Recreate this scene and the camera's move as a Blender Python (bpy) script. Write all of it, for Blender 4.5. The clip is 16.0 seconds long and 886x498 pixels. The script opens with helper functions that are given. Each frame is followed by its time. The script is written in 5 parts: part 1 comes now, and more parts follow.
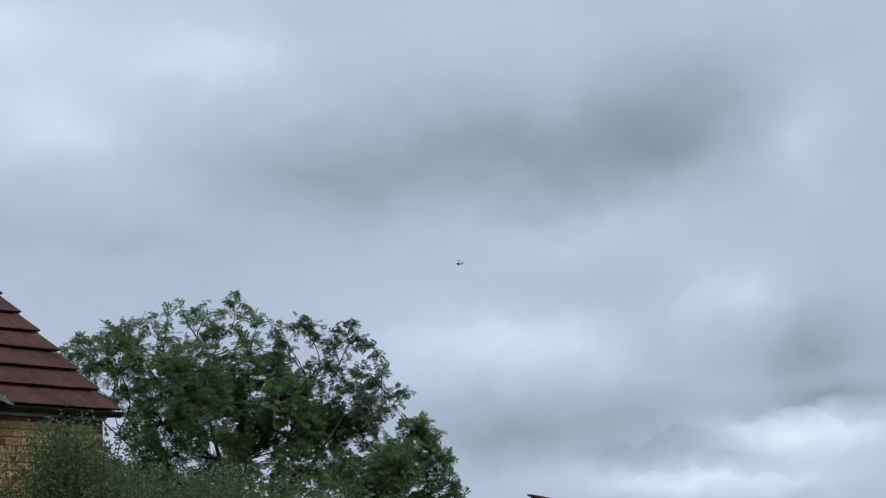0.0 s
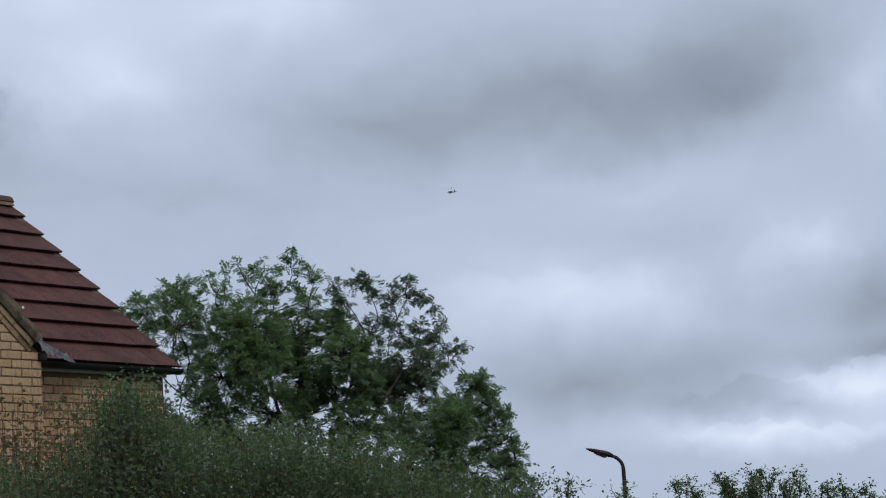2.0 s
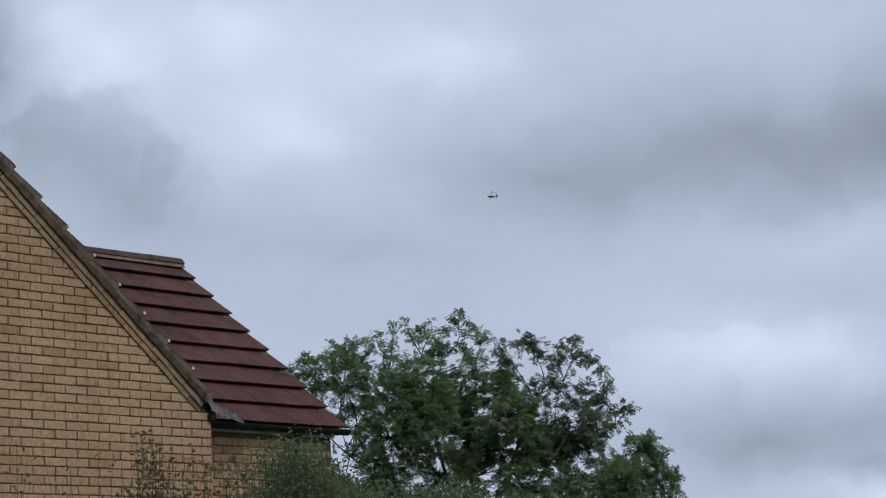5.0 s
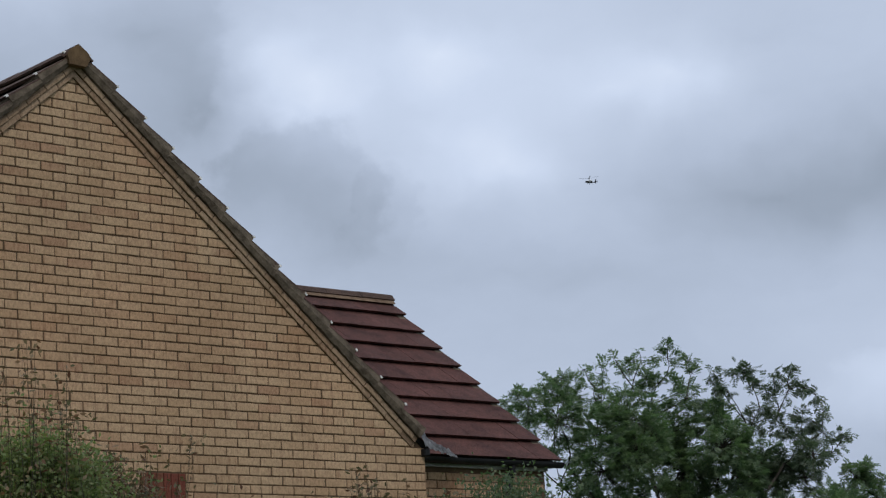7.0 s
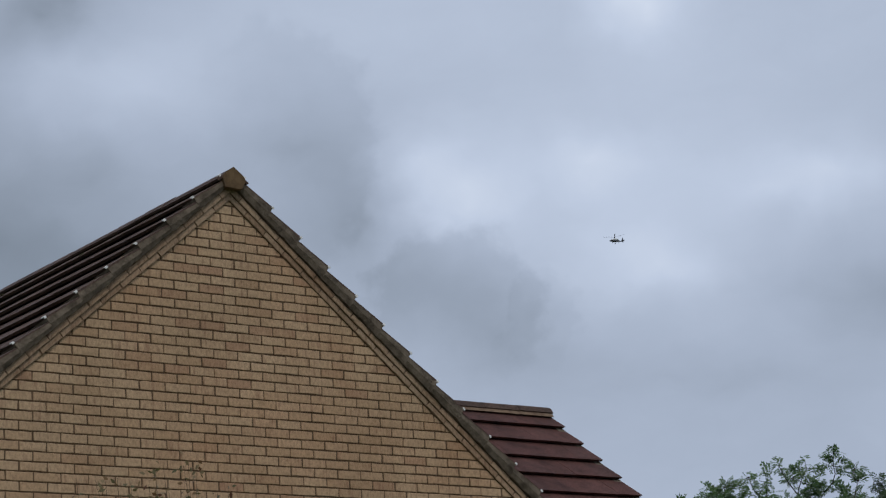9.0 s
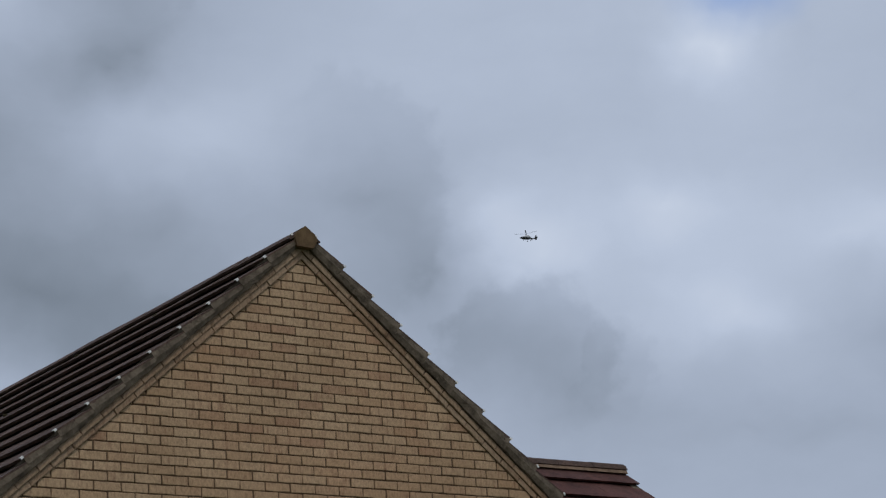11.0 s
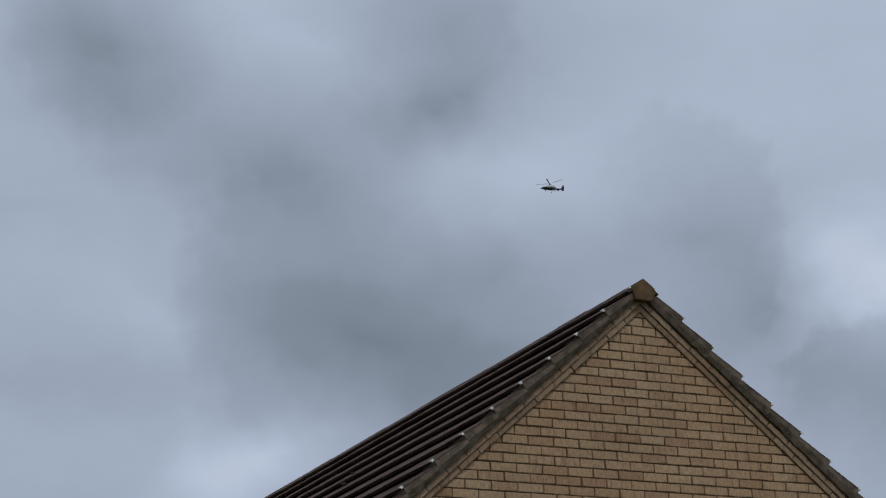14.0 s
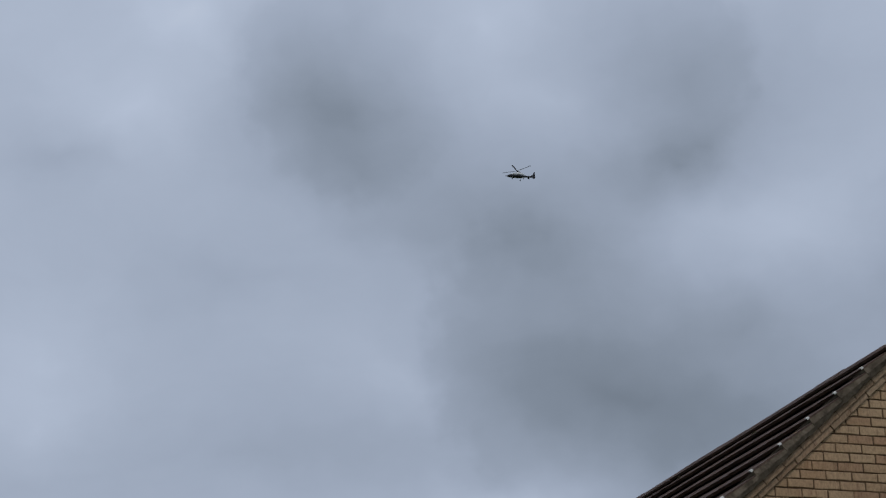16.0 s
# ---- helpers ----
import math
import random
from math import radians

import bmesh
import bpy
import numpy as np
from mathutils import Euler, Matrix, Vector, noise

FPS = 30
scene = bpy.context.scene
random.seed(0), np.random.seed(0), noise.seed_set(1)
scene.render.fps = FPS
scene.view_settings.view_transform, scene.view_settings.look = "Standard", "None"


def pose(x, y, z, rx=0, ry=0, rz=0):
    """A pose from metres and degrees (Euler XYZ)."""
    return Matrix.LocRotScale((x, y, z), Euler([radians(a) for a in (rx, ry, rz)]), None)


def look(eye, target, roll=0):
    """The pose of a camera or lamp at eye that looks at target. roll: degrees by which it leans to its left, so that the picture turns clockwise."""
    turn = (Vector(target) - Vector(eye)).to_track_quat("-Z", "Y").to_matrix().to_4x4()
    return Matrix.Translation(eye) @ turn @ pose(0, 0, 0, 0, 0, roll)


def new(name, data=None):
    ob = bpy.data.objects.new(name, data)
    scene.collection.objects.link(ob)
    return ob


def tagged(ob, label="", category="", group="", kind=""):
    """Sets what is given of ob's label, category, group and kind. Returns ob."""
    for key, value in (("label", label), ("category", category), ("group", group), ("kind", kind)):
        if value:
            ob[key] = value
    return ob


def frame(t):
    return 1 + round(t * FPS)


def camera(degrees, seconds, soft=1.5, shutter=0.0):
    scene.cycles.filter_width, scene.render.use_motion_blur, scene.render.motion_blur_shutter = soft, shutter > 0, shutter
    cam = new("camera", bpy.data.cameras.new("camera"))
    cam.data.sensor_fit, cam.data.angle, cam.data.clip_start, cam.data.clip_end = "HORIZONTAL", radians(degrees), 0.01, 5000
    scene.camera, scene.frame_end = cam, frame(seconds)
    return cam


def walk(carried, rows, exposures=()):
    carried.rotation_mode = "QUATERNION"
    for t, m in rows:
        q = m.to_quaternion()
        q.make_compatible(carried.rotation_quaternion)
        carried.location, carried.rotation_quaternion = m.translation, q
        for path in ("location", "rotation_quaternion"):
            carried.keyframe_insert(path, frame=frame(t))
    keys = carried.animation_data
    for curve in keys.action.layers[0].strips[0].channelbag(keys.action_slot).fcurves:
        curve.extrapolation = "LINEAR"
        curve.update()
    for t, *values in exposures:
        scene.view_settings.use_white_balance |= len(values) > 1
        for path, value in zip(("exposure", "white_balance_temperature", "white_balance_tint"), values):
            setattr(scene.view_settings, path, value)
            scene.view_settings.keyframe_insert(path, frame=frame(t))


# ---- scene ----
cam = camera(23.28, 16.0, soft=1.25)
EYE = Vector((-7.383, -14.055, 1.6))


def toward(az, el):
    """Unit direction from a bearing (degrees right of +y) and an elevation."""
    a, e = radians(az), radians(el)
    return Vector((math.sin(a) * math.cos(e), math.cos(a) * math.cos(e), math.sin(e)))


# seconds, bearing, elevation, roll of the hand-held camera
PATH = [
    (0, 53.94, 10.22, -3.39),
    (0.5, 53.60, 9.91, -3.90),
    (1, 53.49, 9.61, -3.85),
    (1.5, 53.04, 9.45, -3.78),
    (2, 52.32, 9.12, -3.60),
    (2.5, 51.65, 9.36, -3.44),
    (3, 50.66, 10.26, -3.61),
    (3.5, 49.65, 10.73, -3.93),
    (4, 48.79, 10.88, -3.29),
    (6.5, 45.03, 11.52, -3.76),
    (7, 42.32, 12.17, -3.30),
    (7.5, 40.26, 13.39, -3.33),
    (8, 39.62, 14.57, -3.70),
    (8.5, 39.00, 14.95, -3.74),
    (9, 38.27, 15.44, -3.92),
    (11.5, 35.38, 17.43, -3.70),
    (12, 33.86, 17.66, -3.33),
    (12.5, 32.35, 18.03, -3.07),
    (13, 31.05, 18.40, -3.15),
    (13.5, 29.19, 18.56, -2.78),
    (14, 27.06, 19.04, -2.75),
    (14.5, 25.32, 19.75, -2.63),
    (15, 23.73, 20.41, -2.41),
    (15.5, 22.42, 20.79, -2.31),
    (16, 20.07, 21.12, -2.50),
]
walk(cam, [(t, look(EYE, EYE + 10 * toward(az, el), roll)) for t, az, el, roll in PATH],
     exposures=[(0, -0.03), (7, 0.0), (8, -0.11), (9, -0.22), (12.5, -0.37), (16, -0.43)])

# ---- world and light ----
SUN_EL, SUN_AZ = 48, 205
world = bpy.data.worlds.new("overcast_sky")
scene.world = world
world.use_nodes = True
wt = world.node_tree
wt.nodes.clear()
w_out = wt.nodes.new("ShaderNodeOutputWorld")
w_bg = wt.nodes.new("ShaderNodeBackground")
w_sky = wt.nodes.new("ShaderNodeTexSky")
w_sky.sky_type, w_sky.sun_disc = "NISHITA", False
w_sky.sun_elevation, w_sky.sun_rotation = radians(SUN_EL), radians(SUN_AZ)
w_mul = wt.nodes.new("ShaderNodeVectorMath")
w_mul.operation = "SCALE"
w_mul.inputs[3].default_value = 0.05
w_co = wt.nodes.new("ShaderNodeTexCoord")
w_noise = wt.nodes.new("ShaderNodeTexNoise")
w_noise.inputs["Scale"].default_value, w_noise.inputs["Detail"].default_value = 3.0, 6.0
w_ramp = wt.nodes.new("ShaderNodeValToRGB")
w_ramp.color_ramp.elements[0].position, w_ramp.color_ramp.elements[0].color = 0.3, (0.33, 0.38, 0.46, 1)
w_ramp.color_ramp.elements[1].position, w_ramp.color_ramp.elements[1].color = 0.7, (0.68, 0.74, 0.86, 1)
w_mix = wt.nodes.new("ShaderNodeMix")
w_mix.data_type = "RGBA"
w_mix.inputs[0].default_value = 0.85
wt.links.new(w_co.outputs["Generated"], w_noise.inputs["Vector"])
wt.links.new(w_noise.outputs["Fac"], w_ramp.inputs["Fac"])
wt.links.new(w_sky.outputs["Color"], w_mul.inputs[0])
wt.links.new(w_mul.outputs["Vector"], w_mix.inputs[6])
wt.links.new(w_ramp.outputs["Color"], w_mix.inputs[7])
wt.links.new(w_mix.outputs[2], w_bg.inputs["Color"])
w_bg.inputs["Strength"].default_value = 1.0
wt.links.new(w_bg.outputs["Background"], w_out.inputs["Surface"])

sun = new("sun", bpy.data.lights.new("sun", "SUN"))
sun.data.energy, sun.data.angle, sun.data.color = 1.1, radians(20), (1.0, 0.96, 0.9)
sun.matrix_world = look(40 * toward(SUN_AZ, SUN_EL), (0, 0, 0))


# ---- materials ----
class Nodes:
    """Small helper to write node graphs."""

    def __init__(self, name):
        self.mat = bpy.data.materials.new(name)
        self.mat.use_nodes = True
        self.t = self.mat.node_tree
        self.t.nodes.clear()
        self.out = self.t.nodes.new("ShaderNodeOutputMaterial")

    def put(self, socket, value):
        if isinstance(value, bpy.types.NodeSocket):
            self.t.links.new(value, socket)
        elif value is not None:
            socket.default_value = value

    def add(self, kind):
        return self.t.nodes.new("ShaderNode" + kind)

    def math(self, op, a, b=None, c=None, clamp=False):
        n = self.add("Math")
        n.operation, n.use_clamp = op, clamp
        for s, v in zip(n.inputs, (a, b, c)):
            self.put(s, v)
        return n.outputs[0]

    def vec(self, op, a, b=None):
        n = self.add("VectorMath")
        n.operation = op
        self.put(n.inputs[0], a)
        self.put(n.inputs[1], b)
        return n.outputs[0]

    def noise(self, vector, scale, detail=4.0, rough=0.5):
        n = self.add("TexNoise")
        self.put(n.inputs["Vector"], vector)
        n.inputs["Scale"].default_value, n.inputs["Detail"].default_value, n.inputs["Roughness"].default_value = scale, detail, rough
        return n

    def ramp(self, fac, stops):
        n = self.add("ValToRGB")
        self.put(n.inputs["Fac"], fac)
        e = n.color_ramp.elements
        while len(e) < len(stops):
            e.new(0.5)
        for el, (p, c) in zip(e, stops):
            el.position, el.color = p, (*c, 1) if len(c) == 3 else c
        return n.outputs["Color"]

    def mix(self, fac, a, b, blend="MIX"):
        n = self.add("Mix")
        n.data_type, n.blend_type = "RGBA", blend
        self.put(n.inputs[0], fac)
        for s, v in ((n.inputs[6], a), (n.inputs[7], b)):
            self.put(s, (*v, 1) if isinstance(v, tuple) and len(v) == 3 else v)
        return n.outputs[2]

    def coord(self, stretch=(1, 1, 1), shift=None):
        v = self.add("TexCoord").outputs["Object"]
        if shift is not None:
            v = self.vec("ADD", v, shift)
        return self.vec("MULTIPLY", v, stretch)

    def chance(self):
        """A random number for each piece, whether an object of its own or an island of a joined mesh."""
        a = self.add("ObjectInfo").outputs["Random"]
        b = self.add("NewGeometry").outputs["Random Per Island"]
        return self.math("FRACT", self.math("ADD", a, b))

    def surface(self, color, rough=0.8, metal=0.0, height=None, depth=0.01, spec=0.5):
        p = self.add("BsdfPrincipled")
        self.put(p.inputs["Base Color"], (*color, 1) if isinstance(color, tuple) and len(color) == 3 else color)
        self.put(p.inputs["Roughness"], rough)
        p.inputs["Metallic"].default_value = metal
        p.inputs["Specular IOR Level"].default_value = spec
        if height is not None:
            b = self.add("Bump")
            b.inputs["Strength"].default_value, b.inputs["Distance"].default_value = 0.8, depth
            self.put(b.inputs["Height"], height)
            self.t.links.new(b.outputs["Normal"], p.inputs["Normal"])
        self.t.links.new(p.outputs[0], self.out.inputs["Surface"])
        return self.mat


def brick_material(name, tones, smudge, rough=0.85):
    n = Nodes(name)
    r = n.chance()
    geo = n.add("NewGeometry").outputs["Position"]
    base = n.ramp(r, tones)
    drag = n.noise(n.vec("MULTIPLY", geo, (26, 26, 4)), 1.0, 3.0, 0.6).outputs["Fac"]
    grain = n.noise(geo, 180, 3.0, 0.6).outputs["Fac"]
    stain = n.noise(geo, 1.3, 4.0, 0.55).outputs["Fac"]
    blotch = n.noise(n.vec("MULTIPLY", geo, (1, 1, 0.6)), 48, 4.0, 0.65).outputs["Fac"]
    r2 = n.math("FRACT", n.math("MULTIPLY", r, 17.3))
    streak = n.math("MULTIPLY", n.ramp(drag, [(0.52, (0, 0, 0)), (0.66, (1, 1, 1))]), n.math("GREATER_THAN", r2, 0.45))
    c = n.mix(n.math("MULTIPLY", streak, 0.55), base, smudge)
    c = n.mix(0.5, c, n.ramp(grain, [(0.3, (0.62, 0.6, 0.58)), (0.7, (1.25, 1.25, 1.25))]), "MULTIPLY")
    c = n.mix(0.75, c, n.ramp(blotch, [(0.3, (0.6, 0.57, 0.55)), (0.55, (1.05, 1.05, 1.05)), (0.75, (1.2, 1.19, 1.17))]), "MULTIPLY")
    c = n.mix(0.55, c, n.ramp(stain, [(0.3, (0.72, 0.68, 0.64)), (0.7, (1.12, 1.12, 1.12))]), "MULTIPLY")
    flush = n.noise(geo, 0.55, 3.0, 0.6).outputs["Fac"]
    c = n.mix(n.math("MULTIPLY", n.ramp(flush, [(0.46, (0, 0, 0)), (0.62, (1, 1, 1))]), 0.33), c, n.mix(r2, (0.98, 0.88, 0.83), (1.0, 0.78, 0.7)), "MULTIPLY")
    return n.surface(c, rough, height=n.math("ADD", grain, n.math("ADD", drag, blotch)), depth=0.004, spec=0.15)


BRICK = brick_material("buff_brick", [(0.0, (0.49, 0.342, 0.212)), (0.3, (0.54, 0.388, 0.248)), (0.62, (0.515, 0.366, 0.232)), (0.9, (0.48, 0.33, 0.202)), (1.0, (0.44, 0.28, 0.178))], (0.29, 0.17, 0.11))
BAND = brick_material("band_brick", [(0.0, (0.34, 0.245, 0.165)), (0.5, (0.41, 0.3, 0.205)), (1.0, (0.31, 0.215, 0.14))], (0.2, 0.125, 0.08))
REDBRICK = brick_material("red_brick", [(0.0, (0.17, 0.055, 0.04)), (0.5, (0.21, 0.07, 0.05)), (1.0, (0.19, 0.1, 0.06))], (0.09, 0.04, 0.03))


def plain(name, low, high, scale=8.0, rough=0.8, metal=0.0, fine=90.0, depth=0.003, spec=0.4):
    n = Nodes(name)
    pos = n.add("NewGeometry").outputs["Position"]
    a = n.noise(pos, scale, 5.0, 0.6).outputs["Fac"]
    b = n.noise(pos, fine, 3.0, 0.6).outputs["Fac"]
    c = n.mix(n.ramp(a, [(0.3, (0, 0, 0)), (0.7, (1, 1, 1))]), low, high)
    c = n.mix(0.5, c, n.ramp(b, [(0.3, (0.7, 0.7, 0.7)), (0.7, (1.2, 1.2, 1.2))]), "MULTIPLY")
    return n.surface(c, rough, metal, height=b, depth=depth, spec=spec)


MOSS = plain("moss", (0.03, 0.03, 0.012), (0.07, 0.06, 0.03), 30.0, 0.95, fine=150.0, depth=0.01)
MORTAR = plain("brown_mortar", (0.078, 0.048, 0.027), (0.132, 0.084, 0.049), 3.0, 0.95)
BEDDING = plain("verge_mortar", (0.055, 0.041, 0.028), (0.205, 0.165, 0.122), 11.0, 0.95, fine=60.0, depth=0.012)
BANDBED = plain("pale_brown_mortar", (0.13, 0.085, 0.052), (0.21, 0.14, 0.09), 6.0, 0.95)
RIDGEBED = plain("ridge_mortar", (0.12, 0.075, 0.05), (0.27, 0.19, 0.13), 12.0, 0.95, depth=0.006)
ENDCAP = plain("ochre_mortar", (0.09, 0.055, 0.028), (0.17, 0.11, 0.055), 14.0, 0.95, depth=0.006)
LEAD = plain("lead", (0.1, 0.103, 0.107), (0.42, 0.43, 0.44), 14.0, 0.5, 0.1)
BLACKPVC = plain("black_plastic", (0.008, 0.009, 0.01), (0.018, 0.018, 0.02), 6.0, 0.6, spec=0.2)
PALETRIM = plain("pale_board", (0.26, 0.27, 0.27), (0.42, 0.43, 0.42), 5.0, 0.6)
CLIP = plain("galvanised_clip", (0.72, 0.72, 0.7), (0.88, 0.88, 0.86), 40.0, 0.5, 0.0)
FELT = plain("roofing_felt", (0.015, 0.014, 0.013), (0.03, 0.028, 0.025), 5.0, 0.95)


def tile_material(name, tones, lichen):
    n = Nodes(name)
    r = n.chance()
    pos = n.add("NewGeometry").outputs["Position"]
    base = n.ramp(r, tones)
    wash = n.noise(pos, 1.7, 5.0, 0.6).outputs["Fac"]
    grain = n.noise(pos, 70, 4.0, 0.7).outputs["Fac"]
    spots = n.noise(pos, 22, 4.0, 0.6).outputs["Fac"]
    run = n.noise(n.vec("MULTIPLY", pos, (7.0, 7.0, 1.2)), 1.0, 4.0, 0.65).outputs["Fac"]
    base = n.mix(0.8, base, n.ramp(run, [(0.32, (0.55, 0.56, 0.58)), (0.5, (1.0, 1.0, 1.0)), (0.7, (1.25, 1.22, 1.2))]), "MULTIPLY")
    c = n.mix(0.8, base, n.ramp(wash, [(0.3, (0.62, 0.62, 0.62)), (0.7, (1.2, 1.2, 1.2))]), "MULTIPLY")
    c = n.mix(n.math("MULTIPLY", n.ramp(spots, [(0.6, (0, 0, 0)), (0.74, (1, 1, 1))]), 0.4), c, lichen)
    c = n.mix(0.75, c, n.ramp(grain, [(0.36, (0.35, 0.34, 0.34)), (0.64, (1.6, 1.6, 1.58))]), "MULTIPLY")
    return n.surface(c, 0.88, height=n.math("ADD", grain, spots), depth=0.004, spec=0.3)


REDTILE = tile_material("red_concrete_tile", [(0, (0.09, 0.039, 0.034)), (0.5, (0.112, 0.048, 0.041)), (1, (0.1, 0.047, 0.042))], (0.17, 0.1, 0.08))
BROWNTILE = tile_material("weathered_brown_tile", [(0, (0.085, 0.054, 0.045)), (0.5, (0.11, 0.07, 0.056)), (1, (0.095, 0.063, 0.053))], (0.19, 0.15, 0.12))


def leaf_material(name, tones, through_tint, gloss=0.5):
    n = Nodes(name)
    r = n.add("NewGeometry").outputs["Random Per Island"]
    pos = n.add("NewGeometry").outputs["Position"]
    patch = n.noise(pos, 0.9, 3.0).outputs["Fac"]
    c = n.mix(0.7, n.ramp(r, tones), n.ramp(patch, [(0.3, (0.7, 0.72, 0.7)), (0.7, (1.25, 1.2, 1.1))]), "MULTIPLY")
    p = n.add("BsdfPrincipled")
    n.put(p.inputs["Base Color"], c)
    p.inputs["Roughness"].default_value = gloss
    p.inputs["Specular IOR Level"].default_value = 0.35
    tr = n.add("BsdfTranslucent")
    n.put(tr.inputs["Color"], n.mix(1.0, c, through_tint, "MULTIPLY"))
    mx = n.add("MixShader")
    mx.inputs[0].default_value = 0.42
    n.t.links.new(p.outputs[0], mx.inputs[1])
    n.t.links.new(tr.outputs[0], mx.inputs[2])
    n.t.links.new(mx.outputs[0], n.out.inputs["Surface"])
    return n.mat


ASH = leaf_material("ash_leaf", [(0, (0.085, 0.132, 0.086)), (0.5, (0.13, 0.19, 0.118)), (1, (0.2, 0.255, 0.165))], (1.35, 1.7, 0.95))
ASHDARK = leaf_material("grey_ash_leaf", [(0, (0.075, 0.108, 0.08)), (0.5, (0.112, 0.15, 0.108)), (1, (0.165, 0.2, 0.15))], (1.2, 1.45, 0.95))
HEDGELEAF = leaf_material("hedge_leaf", [(0, (0.072, 0.112, 0.07)), (0.55, (0.1, 0.148, 0.09)), (0.92, (0.13, 0.17, 0.105)), (1, (0.16, 0.14, 0.095))], (1.4, 1.6, 0.8))
SHRUBLEAF = leaf_material("shrub_leaf", [(0, (0.13, 0.175, 0.085)), (0.6, (0.2, 0.25, 0.12)), (0.88, (0.25, 0.27, 0.145)), (1, (0.27, 0.2, 0.13))], (1.4, 1.7, 0.8))
BROWNLEAF = leaf_material("turning_leaf", [(0, (0.1, 0.11, 0.06)), (0.4, (0.16, 0.14, 0.085)), (0.7, (0.27, 0.21, 0.14)), (0.85, (0.2, 0.125, 0.08)), (1, (0.12, 0.06, 0.048))], (1.4, 1.2, 0.8))
BARK = plain("grey_bark", (0.035, 0.031, 0.026), (0.08, 0.07, 0.058), 6.0, 0.9, fine=40.0, depth=0.01)
TWIG = plain("twig", (0.035, 0.034, 0.022), (0.07, 0.062, 0.04), 6.0, 0.9)
GRASS = plain("rough_grass", (0.035, 0.06, 0.02), (0.075, 0.10, 0.035), 0.4, 0.95, fine=9.0, depth=0.03)
LAMPPAINT = plain("dark_red_paint", (0.014, 0.007, 0.011), (0.028, 0.013, 0.02), 3.0, 0.5, spec=0.3)
LAMPGREY = plain("lamp_cover", (0.03, 0.028, 0.03), (0.06, 0.055, 0.06), 6.0, 0.5)
NAVY = plain("navy_paint", (0.006, 0.007, 0.011), (0.012, 0.013, 0.02), 1.0, 0.35, depth=0.0005)
SILVER = plain("silver_grey_paint", (0.78, 0.8, 0.83), (0.85, 0.87, 0.89), 1.0, 0.35, depth=0.0005)
BLADE = plain("rotor_grey", (0.02, 0.02, 0.022), (0.04, 0.04, 0.042), 1.0, 0.5, depth=0.0005)
WHITEPVC = plain("white_plastic", (0.7, 0.7, 0.69), (0.8, 0.8, 0.79), 3.0, 0.35, depth=0.0005)


def glass_material():
    n = Nodes("window_glass")
    p = n.add("BsdfPrincipled")
    p.inputs["Base Color"].default_value = (0.9, 0.95, 0.95, 1)
    p.inputs["Roughness"].default_value = 0.02
    p.inputs["Transmission Weight"].default_value = 1.0
    p.inputs["IOR"].default_value = 1.5
    n.t.links.new(p.outputs[0], n.out.inputs["Surface"])
    return n.mat


GLASS = glass_material()


